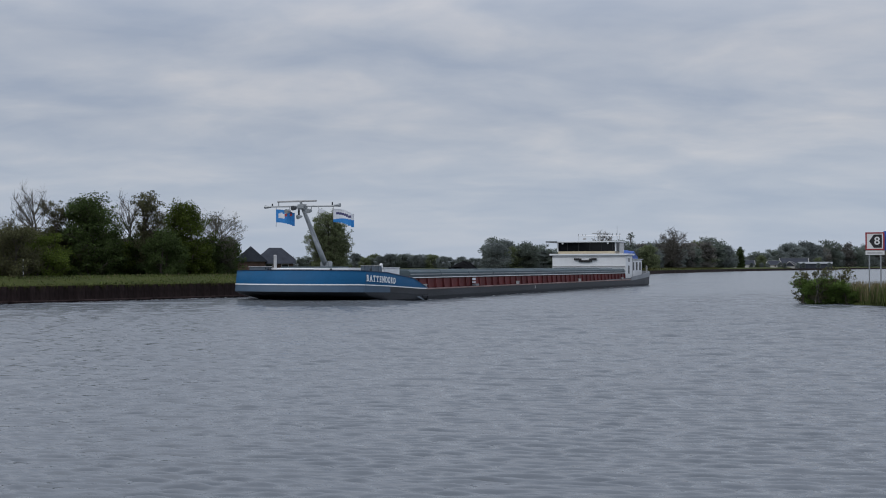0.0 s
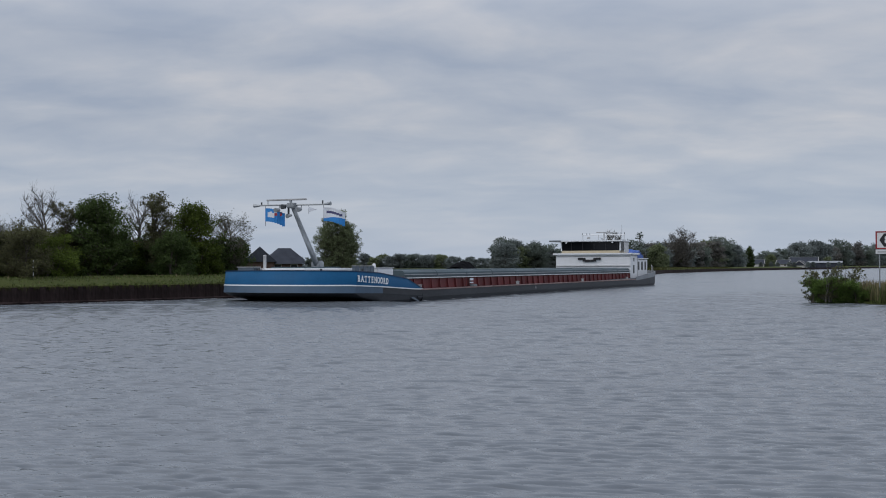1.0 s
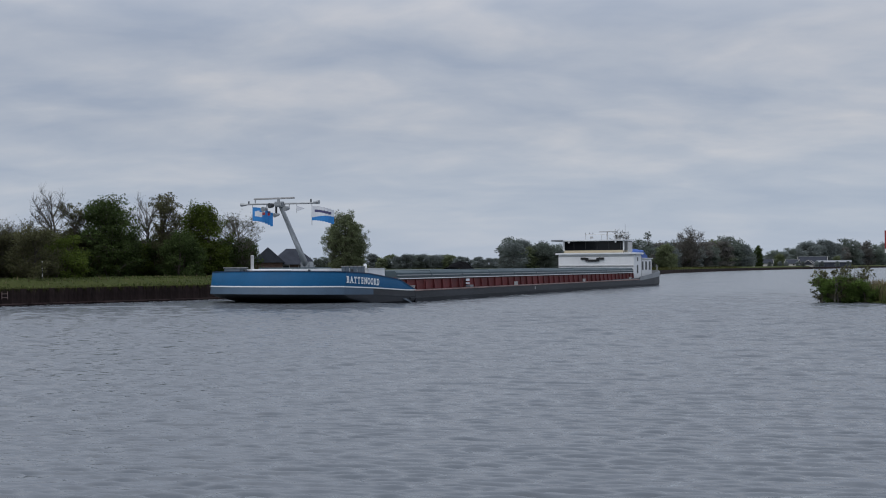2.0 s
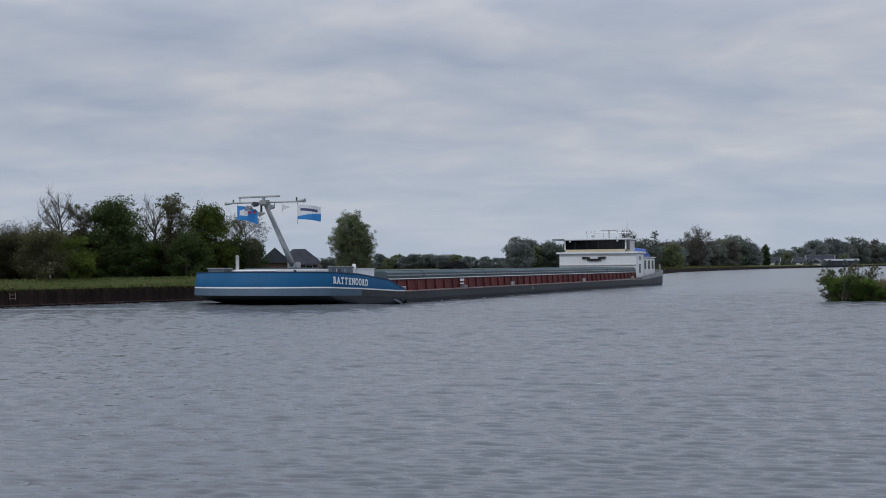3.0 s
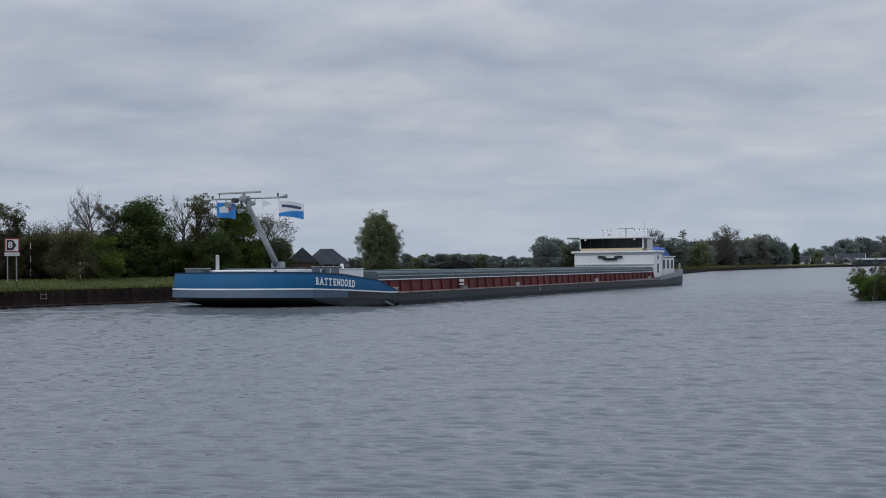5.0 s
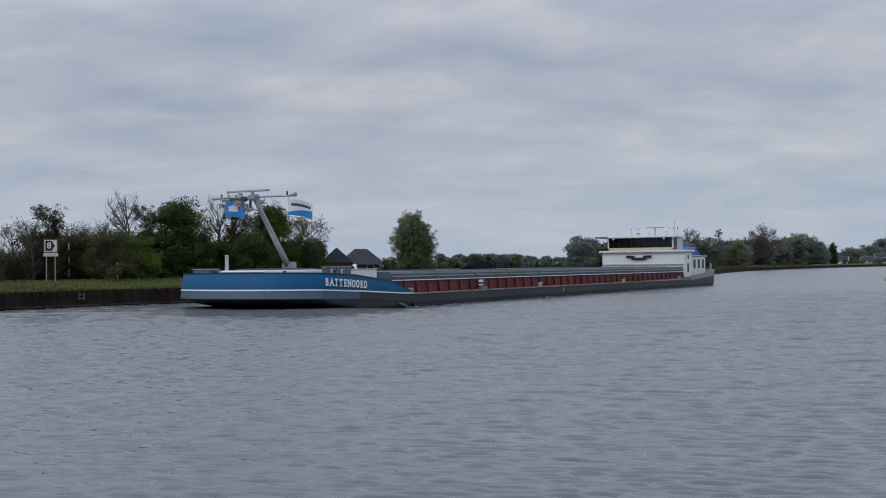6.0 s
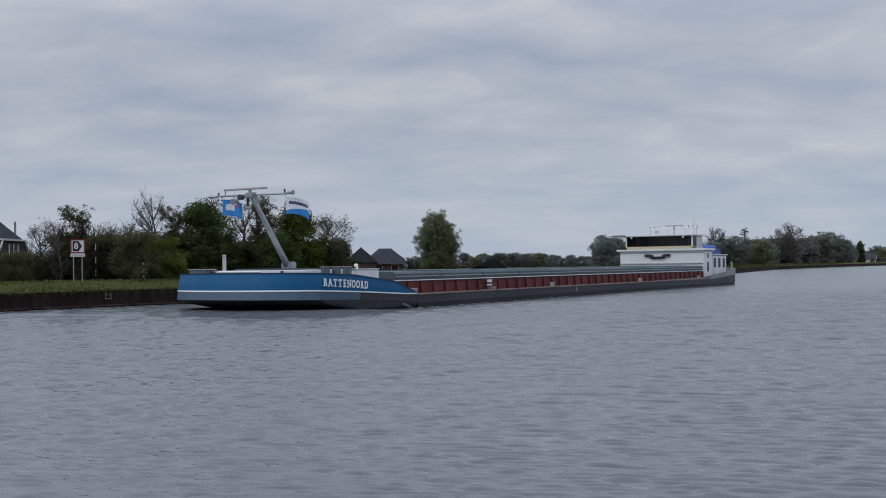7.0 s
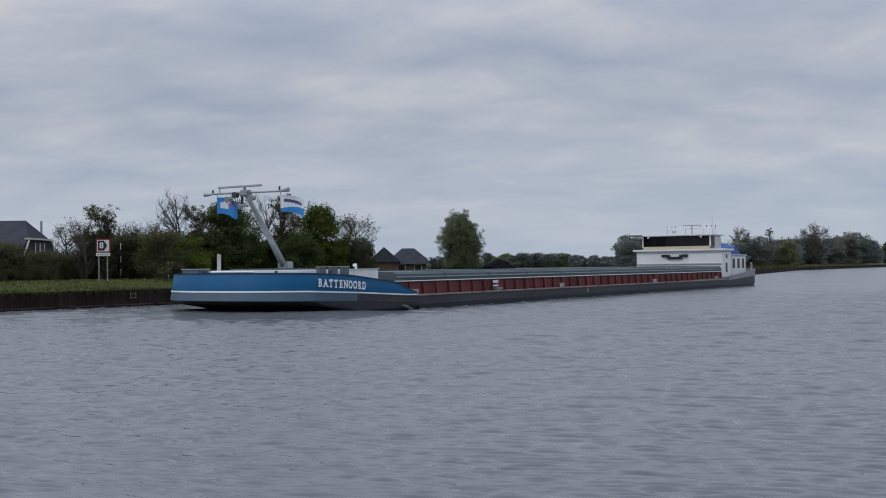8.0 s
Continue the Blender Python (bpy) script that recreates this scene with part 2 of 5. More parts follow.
def add_prism(bm, poly, x0, x1, axis="x"):
    """A closed outline pushed from x0 to x1 along an axis; poly holds the two other coordinates."""
    def put(c, q):
        return {"x": (c, q[0], q[1]), "y": (q[0], c, q[1]), "z": (q[0], q[1], c)}[axis]
    a = [bm.verts.new(put(x0, q)) for q in poly]
    b = [bm.verts.new(put(x1, q)) for q in poly]
    bm.faces.new(a), bm.faces.new(b[::-1])
    for i in range(len(poly)):
        j = (i + 1) % len(poly)
        bm.faces.new((a[i], b[i], b[j], a[j]))
    return bm


def prism(poly, x0, x1, axis="x"):
    return add_prism(bmesh.new(), poly, x0, x1, axis)


def empty(name, m=None):
    ob = new(name)
    ob.empty_display_size = 0.3
    if m is not None:
        ob.matrix_world = m
    return ob

# ---- the canal, its banks and the land ----
BANK = [(-420, -420), (-120, -75), (-58, 15), (-44, 45), (-34.8, 62.5), (-30, 71.5), (-22.6, 80.5), (-16.2, 88.8), (-3, 116), (12, 155), (35, 232), (69, 356), (128, 500), (194, 621), (420, 1000), (900, 1750), (2300, 3700)]
INLAND = Vector((-0.88, 0.475, 0))


def along(line, step):
    """Points at even steps on a line of corners."""
    out, rest = [], 0.0
    for a, b in zip(line, line[1:]):
        a, b = Vector((*a, 0)), Vector((*b, 0))
        d = (b - a).length
        s = rest
        while s < d:
            out.append(a + (b - a) * (s / d))
            s += step
        rest = s - d
    return out


WAVE_SLOPE = 0.0130


def build_water():
    """One rippled sheet: fine before the camera, coarse towards the horizon and behind."""
    rng = np.random.default_rng(5)
    r = np.concatenate([[0.0, 4.0, 7.0], 9.5 * np.exp(np.linspace(0, math.log(42 / 9.5), 740)), 42.1 * np.exp(np.linspace(0, math.log(130 / 42.1), 440)), 131 * np.exp(np.linspace(0, math.log(3200 / 131), 130))])
    a = np.concatenate([np.linspace(-180, -33, 14)[:-1], np.linspace(-33, 26, 480), np.linspace(28, 180, 14)[1:]])
    a = np.radians(a)
    R, A = np.meshgrid(r, a, indexing="ij")
    X, Y = R * np.sin(A), R * np.cos(A)
    Z = np.zeros_like(X)
    DX, DY = np.zeros_like(X), np.zeros_like(X)
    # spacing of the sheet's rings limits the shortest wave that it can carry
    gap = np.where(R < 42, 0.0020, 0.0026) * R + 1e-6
    # a short chop everywhere, and a longer one that grows with distance from the camera
    for i in range(96):
        chop = i < 60
        wl = (0.12 * 1.017 ** i if chop else 0.34 * 1.035 ** (i - 60)) * (0.9 + 0.2 * rng.random())
        th = math.radians(79) + rng.normal(0, 0.17 if chop else 0.24)
        k = 2 * math.pi / wl
        amp = WAVE_SLOPE * wl * (0.5 + rng.random())
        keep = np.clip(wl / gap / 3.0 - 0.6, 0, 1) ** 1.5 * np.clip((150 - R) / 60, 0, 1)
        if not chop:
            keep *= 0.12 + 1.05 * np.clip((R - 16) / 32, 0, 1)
        gust = 0.75 + 0.25 * np.sin(X * (0.10 + 0.008 * (i % 9)) + i) * np.sin(Y * (0.07 + 0.006 * (i % 7)) + 1.7 * i)
        ph = k * (X * math.cos(th) + Y * math.sin(th)) + rng.random() * 6.28 + 1.2 * np.sin(1.7 * X + 0.5 * Y + 0.9 * i) + 0.9 * np.sin(0.31 * X - 0.23 * Y + 2.1 * i)
        h = amp * keep * gust
        Z += h * np.sin(ph)
        DX += -0.3 * h * math.cos(th) * np.cos(ph)
        DY += -0.3 * h * math.sin(th) * np.cos(ph)
    X, Y = X + DX, Y + DY
    n, m = R.shape
    co = np.stack([X, Y, Z], -1).reshape(-1, 3)
    i, j = np.meshgrid(np.arange(n - 1), np.arange(m - 1), indexing="ij")
    q = np.stack([i * m + j, i * m + j + 1, (i + 1) * m + j + 1, (i + 1) * m + j], -1).reshape(-1, 4)
    me = bpy.data.meshes.new("water")
    me.vertices.add(len(co))
    me.vertices.foreach_set("co", co.astype(np.float32).ravel())
    me.loops.add(q.size)
    me.loops.foreach_set("vertex_index", q[:, ::-1].astype(np.int32).ravel())
    me.polygons.add(len(q))
    me.polygons.foreach_set("loop_start", np.arange(0, q.size, 4, dtype=np.int32))
    me.update(calc_edges=True)
    me.validate()
    me.shade_smooth()
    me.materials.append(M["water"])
    ob = new("water", me)
    return tagged(ob, "grey rippled canal water under an overcast sky", "water", kind="structure")


water = build_water()


def build_ground():
    line = []
    for a, b in zip(BANK, BANK[1:]):
        steps = max(1, int((Vector(b) - Vector(a)).length / 4)) if Vector(b).length < 420 else 4
        line += [Vector(a).lerp(Vector(b), i / steps) for i in range(steps)]
    line.append(Vector(BANK[-1]))
    rows = ((0.06, -1.0), (0.06, 1.14), (0.5, 1.26), (1.4, 1.58), (2.4, 1.74), (4.0, 1.78), (9, 1.7), (16, 1.6), (40, 1.5), (120, 1.4), (400, 1.3), (1500, 1.2), (4000, 1.0))
    vs, fs = [], []
    for i, q in enumerate(line):
        for d, z in rows:
            h = z + (0.12 * noise.noise(Vector((q.x * 0.3 + d, q.y * 0.3, 0))) if 0.3 < d < 20 else 0)
            vs.append((q.x + INLAND.x * d, q.y + INLAND.y * d, h))
    c = len(rows)
    for i in range(len(line) - 1):
        for j in range(c - 1):
            fs.append((i * c + j, i * c + j + 1, (i + 1) * c + j + 1, (i + 1) * c + j))
    return tagged(raw_object("ground", vs, fs, M["grass"], True), "grassy canal bank and flat meadow land", "ground", kind="structure")


build_ground()

NEAR_SHORE = [(-420, -424), (-130, -95), (-30, -10), (-7, 3.0), (5, 4.0), (13, 16), (21, 38), (26.2, 57), (27.2, 65), (26.2, 69.3), (24.9, 71.6), (24.6, 74), (25.6, 77), (30, 79), (60, 80), (220, 70), (900, -100), (900, -900), (-420, -900)]


def build_near_bank():
    pts = [Vector((*q, 0)) for q in NEAR_SHORE]
    n = len(pts)
    rings = [[], [], []]
    for i, q in enumerate(pts):
        t = (pts[(i + 1) % n] - pts[i - 1]).normalized()
        inward = Vector((t.y, -t.x, 0))
        for ring, d, z in zip(rings, (0, 0.35, 1.2), (-0.5, 0.10, 0.42)):
            ring.append(q + inward * d + Vector((0, 0, z)))
    bm = bmesh.new()
    vs = [[bm.verts.new(v) for v in ring] for ring in rings]
    for k in range(2):
        for i in range(n):
            j = (i + 1) % n
            bm.faces.new((vs[k][i], vs[k][j], vs[k + 1][j], vs[k + 1][i]))
    bmesh.ops.triangulate(bm, faces=[bm.faces.new(vs[2])])
    ob = mesh_object("ground_near", bm, M["grass"])
    tagged(ob, "low grassy near shore with a small headland", "ground", kind="structure")


build_near_bank()


def grass_strip(name, spots, rng, h0, h1, mat, label, category, lean=0.35, width=0.03):
    """Blades as thin bent slivers, all in one object."""
    vs, fs = [], []
    for x, y, z in spots:
        h = rng.uniform(h0, h1)
        a, l = rng.uniform(0, 6.283), rng.uniform(0, lean) * h
        w = width * rng.uniform(0.7, 1.4)
        dx, dy = math.cos(a), math.sin(a)
        b = len(vs)
        vs += [(x - dy * w, y + dx * w, z - 0.05), (x + dy * w, y - dx * w, z - 0.05), (x + dx * l * 0.4 + dy * w * 0.8, y + dy * l * 0.4 - dx * w * 0.8, z + h * 0.6), (x + dx * l * 0.4 - dy * w * 0.8, y + dy * l * 0.4 + dx * w * 0.8, z + h * 0.6), (x + dx * l, y + dy * l, z + h)]
        fs += [(b, b + 1, b + 2, b + 3), (b + 3, b + 2, b + 4)]
    return tagged(raw_object(name, vs, fs, mat), label, category, kind="stuff")


def bank_spots(rng, count, line, d0, d1):
    pts = along(line, 1.0)
    out = []
    prof = ((0.0, 1.14), (0.5, 1.26), (1.4, 1.58), (2.4, 1.74), (4.0, 1.78), (9, 1.7))
    for _ in range(count):
        q = rng.choice(pts)
        d = rng.uniform(d0, d1)
        z = 1.78
        for (a, za), (b, zb) in zip(prof, prof[1:]):
            if a <= d < b:
                z = za + (zb - za) * (d - a) / (b - a)
        s = rng.uniform(0, 1)
        out.append((q.x + INLAND.x * d + 0.5 * s, q.y + INLAND.y * d + 0.85 * s, z))
    return out


def build_bank_grass():
    rng = random.Random(11)
    near = [(-50, 32), (-44, 45), (-34.8, 62.5), (-30, 71.5), (-22.6, 80.5), (-16.2, 88.8), (-3, 116)]
    grass_strip("bank_grass", bank_spots(rng, 26000, near, 0.0, 4.5), rng, 0.04, 0.13, M["blade"], "yellow-green grass on top of the canal bank", "grass", 0.8, 0.03)
    grass_strip("bank_weeds", bank_spots(rng, 900, near, 0.3, 4.0), rng, 0.10, 0.26, M["reed"], "dry straw stalks standing in the bank grass", "grass", 0.5, 0.022)
    hang = [(x - INLAND.x * 0.08, y - INLAND.y * 0.08, z - rng.uniform(0, 0.08)) for x, y, z in bank_spots(rng, 2600, near, 0.0, 0.3)]
    grass_strip("bank_sedge", hang, rng, 0.08, 0.26, M["blade"], "sedge hanging over the edge of the bank", "grass", 1.2, 0.035)
    vs, fs = [], []
    for x, y, z in bank_spots(rng, 5200, near, 0.0, 0.12):
        px, py = x - INLAND.x * rng.uniform(0.10, 0.22), y - INLAND.y * rng.uniform(0.10, 0.22)
        l, w = rng.uniform(0.05, 0.42) * rng.uniform(0.4, 1.0), rng.uniform(0.015, 0.04)
        k = len(vs)
        vs += [(x - w * 0.5, y - w, z + 0.06), (x + w * 0.5, y + w, z + 0.06), (px + w * 0.4, py + w * 0.8, z), (px - w * 0.4, py - w * 0.8, z), (px + rng.gauss(0, 0.05), py + rng.gauss(0, 0.08), z - l)]
        fs += [(k, k + 1, k + 2, k + 3), (k + 3, k + 2, k + 4)]
    tagged(raw_object("hanging_grass", vs, fs, M["moss"]), "olive grass and moss hanging over the quay wall", "grass", kind="stuff")
    far = [(-3, 116), (12, 155), (35, 232), (69, 356), (128, 500)]
    grass_strip("far_bank_grass", bank_spots(rng, 9000, far, 0.0, 6), rng, 0.08, 0.22, M["moss"], "grass on the far stretch of the bank", "grass", 0.8, 0.10)


build_bank_grass()


def build_sheet_piles():
    root = tagged(empty("quay_wall"), "dark tarred steel sheet-pile quay wall below the grass", "quay wall", kind="structure")
    line = along([(-50, 32), (-44, 45), (-34.8, 62.5), (-30, 71.5), (-22.6, 80.5), (-16.2, 88.8), (-3, 116), (12, 155)], 0.7)
    poly = ((0, 0), (0.10, -0.07), (0.36, -0.07), (0.46, 0), (0.70, 0), (0.70, 0.05), (0.44, 0.05), (0.34, -0.02), (0.12, -0.02), (0.02, 0.05), (0, 0.05))
    bm = prism(poly, -1.2, 1.16, "z")
    bmesh.ops.recalc_face_normals(bm, faces=bm.faces[:])
    me = bpy.data.meshes.new("pile")
    bm.to_mesh(me)
    bm.free()
    me.materials.append(M["pile"])
    for a, b in zip(line, line[1:]):
        ob = new("pile", me)
        ob.parent = root
        d = b - a
        ob.matrix_world = pose(a.x, a.y, random.uniform(-0.04, 0.02), 0, 0, math.degrees(math.atan2(d.y, d.x)))
    # rusty waling beam along the foot of the wall
    bm = bmesh.new()
    out = Vector((0.86, -0.5, 0)) * 0.26
    for a, b in zip(line[::8], line[8::8]):
        add_tube(bm, a + out + Vector((0, 0, 0.12)), b + out + Vector((0, 0, 0.12)), 0.09, sides=6)
    part("waling", bm, M["pile"], root, "dark timber waling just above the water")
    # plain wall of the stretches seen from afar
    bm = bmesh.new()
    pts = [Vector((*q, 0)) for q in BANK]
    for a, b in list(zip(pts[:3], pts[1:3])) + list(zip(pts[9:], pts[10:])):
        vs = [bm.verts.new(p + Vector((0, 0, z))) for p, z in ((a, -1), (b, -1), (b, 1.1), (a, 1.1))]
        bm.faces.new(vs)
        d = Vector((INLAND.x, INLAND.y, 0)) * 0.05
        ws = [bm.verts.new(v.co + d) for v in vs]
        bm.faces.new((vs[3], vs[2], ws[2], ws[3]))
    part("far_wall", bm, M["pile"], root)


build_sheet_piles()


def build_bank_details():
    # rung ladder on the wall and thin foam where wavelets lap against it
    root = tagged(empty("wall_ladder", pose(-30.0, 71.5, 0, 0, 0, 52)), "small pale steel rung ladder on the quay wall", "ladder")
    for x in (-0.2, 0.2):
        part("side_rail", tube((x, -0.28, 0.5), (x, -0.28, 1.0), 0.022, sides=6), M["rust"], root)
    for i in range(2):
        part("rung", tube((-0.2, -0.28, 0.6 + 0.25 * i), (0.2, -0.28, 0.6 + 0.25 * i), 0.02, sides=6), M["rust"], root)
    rng = random.Random(17)
    line = along([(-50, 32), (-44, 45), (-34.8, 62.5), (-30, 71.5), (-22.6, 80.5), (-16.2, 88.8), (-3, 116)], 0.5)
    vs, fs = [], []
    for _ in range(420):
        q = rng.choice(line)
        d = 0.35 + abs(rng.gauss(0, 0.35))
        c = q - INLAND * d
        l, w, t = rng.uniform(0.1, 0.55), rng.uniform(0.02, 0.06), rng.gauss(0.95, 0.25)
        k = len(vs)
        for a in (0, 1.05, 2.1, 3.14, 4.2, 5.25):
            x, y = l * math.cos(a), w * math.sin(a)
            vs.append((c.x + x * math.cos(t) - y * math.sin(t), c.y + x * math.sin(t) + y * math.cos(t), 0.035))
        fs.append(tuple(range(k, k + 6)))
    tagged(raw_object("bank_foam", vs, fs, M["foam"]), "thin pale wavelets lapping at the quay wall", "foam", kind="stuff")


build_bank_details()
# ---- the cargo barge: x forward from the shoulder, y to port, z up from the waterline ----
HALF = 5.2
barge = tagged(empty("cargo_barge"), "long loaded inland cargo barge with blue bow and red hold sides", "barge")


def lerp_table(table, x):
    if x <= table[0][0]:
        return table[0][1]
    for (a, ya), (b, yb) in zip(table, table[1:]):
        if x <= b:
            return ya + (yb - ya) * (x - a) / (b - a)
    return table[-1][1]


SHEER = ((-0.45, 0.91), (1.9, 1.64), (6.0, 2.06), (9.2, 2.2), (12, 2.25))
LINE = ((-0.6, 0.87), (0.8, 0.90), (5.6, 1.14), (9.2, 1.28), (12, 1.30))
LOW = ((-0.6, 0.45), (0.8, 0.48), (5.6, 0.72), (9.2, 0.80), (12, 0.85))


def bow_plan(inset=0.0, tip=5.2, start=5.5, x0=-0.5, steps=32):
    """Half outline of the bow seen from above, from the port side round to starboard: flat sides, a knuckle, a bluff front."""
    h = HALF - inset
    pts = [(x0 + (start - x0) * i / 16, h) for i in range(16)]
    cheek = [(0.610 * i / 6, 1 - 0.032 * (i / 6) ** 2) for i in range(6)]
    front = []
    for i in range(steps + 1):
        t = radians(60 - 120 * i / steps)
        front.append(((1.144 + 4.056 * math.cos(t)) / 5.2, 1.1178 * math.sin(t)))
    shape = cheek + front + [(fx, -fy) for fx, fy in cheek[::-1]]
    pts += [(start + (tip - inset) * fx, h * fy) for fx, fy in shape]
    pts += [(x0 + (start - x0) * i / 16, -h) for i in range(15, -1, -1)]
    return pts


KNUCKLES = (22, 54)


def bow_band(levels, inner=0.0):
    """A band of shell plating; levels are (function of x for z, tip length, inset)."""
    bm = bmesh.new()
    rows = []
    for zf, tip, inset in levels:
        rows.append([bm.verts.new((x, y, zf(x))) for x, y in bow_plan(inset, tip)])
    for a, b in zip(rows, rows[1:]):
        for i in range(len(a) - 1):
            bm.faces.new((a[i], a[i + 1], b[i + 1], b[i]))
        for i in KNUCKLES:
            bm.edges.get((a[i], b[i])).smooth = False
    return bm


def table(t, off=0.0):
    return lambda x: lerp_table(t, x) + off


def build_hull():
    # bow shell in bands of paint
    part("bow_plating", bow_band([(table(LINE, 0.03), 5.45, 0), (table(SHEER), 5.2, 0), (table(SHEER, 0.03), 5.18, 0.03), (table(SHEER), 5.15, 0.12), (table(SHEER, -0.5), 5.2, 0.12)]), M["blue"], barge, "glossy blue bow bulwark", True)
    part("bow_rim", bow_band([(table(SHEER, -0.03), 5.2, -0.02), (table(SHEER, 0.035), 5.2, -0.02), (table(SHEER, 0.035), 5.2, 0.06), (table(SHEER, -0.03), 5.2, 0.06)]), M["rim"], barge, "dark blue cap rail round the bow")
    part("bow_stripe", bow_band([(table(LINE, -0.03), 5.46, -0.012), (table(LINE, -0.03), 5.46, -0.03), (table(LINE, 0.045), 5.44, -0.03), (table(LINE, 0.045), 5.44, -0.005)]), M["white"], barge, "white stripe round the bow")
    grey = bow_band([(table(LOW), 5.6, 0.0), (table(LINE, -0.02), 5.47, 0.0)])
    bmesh.ops.delete(grey, geom=[f for f in grey.faces if f.calc_center_median().x < 5.5], context="FACES")
    part("bow_lower_band", grey, M["grey_blue"], barge, "grey-blue band under the white stripe", True)
    for side in (1, -1):
        black = bow_band([(table(LOW), 5.59, 0.012), (table(LINE, -0.02), 5.46, 0.012)])
        bmesh.ops.delete(black, geom=[f for f in black.faces if f.calc_center_median().x > 5.7 or f.calc_center_median().y * side < 0], context="FACES")
        part("shoulder_plating", black, M["hull_dark"], barge)
    part("bow_bottom", bow_band([(lambda x: -1.2, -3.0, 1.0), (lambda x: -0.1, -1.2, 0.3), (lambda x: 0.2, 1.0, 0.06), (lambda x: min(0.55, lerp_table(LOW, x) - 0.08), 4.4, 0.02), (table(LOW), 5.59, 0.0)]), M["hull_dark"], barge, "dark raked underside of the bow")
    deck = bmesh.new()
    deck.faces.new([deck.verts.new((x, y, min(1.95, lerp_table(SHEER, x) - 0.22))) for x, y in bow_plan(0.1, 5.2, x0=0.9)])
    bmesh.ops.triangulate(deck, faces=deck.faces[:])
    part("fore_deck", deck, M["deck"], barge)
    # straight middle body and rounded stern
    bm = bmesh.new()
    rows = []
    outline = [(-0.5, 1.0), (-20, 1.0), (-40, 1.0), (-60, 1.0), (-66, 0.985), (-69.5, 0.93), (-71.2, 0.80), (-72.1, 0.55), (-72.5, 0.25)]
    full = [(x, HALF * f) for x, f in outline] + [(x, -HALF * f) for x, f in outline[::-1]]
    for z, shrink, dx in ((-1.2, 0.4, 3.0), (-0.1, 0.08, 0.5), (0.25, 0.0, 0.0), (0.84, 0.0, 0.0)):
        rows.append([bm.verts.new((x + dx * max(0, (-x - 60) / 11), y - math.copysign(shrink, y), z + (0.30 * max(0, (-x - 60) / 11) if z > 0.5 else 0))) for x, y in full])
    for a, b in zip(rows, rows[1:]):
        for i in range(len(full) - 1):
            bm.faces.new((a[i], a[i + 1], b[i + 1], b[i]))
    bm.faces.new(rows[-1])
    part("hull", bm, M["hull_dark"], barge, "dark grey steel hull side")
    # deck edge, both sides
    for s in (1, -1):
        part("deck_edge", box(-58.5, -0.3, s * 5.2 - 0.06, s * 5.2 + 0.06, 0.80, 0.90, 0.02), M["rust"], barge, "worn rusty deck edge strip")
        part("rubbing_strake", box(-58.5, 0.4, s * 5.22 - 0.05, s * 5.22 + 0.05, 0.30, 0.38, 0.02), M["hull_dark"], barge)
    part("anchor_pocket", prism(((0.2, 0.02), (1.3, 0.28), (1.4, 0.34), (1.0, 0.36), (0.2, 0.10)), 5.21, 5.235, "y"), M["locker"], barge, "worn pale scrape below the shoulder")


build_hull()


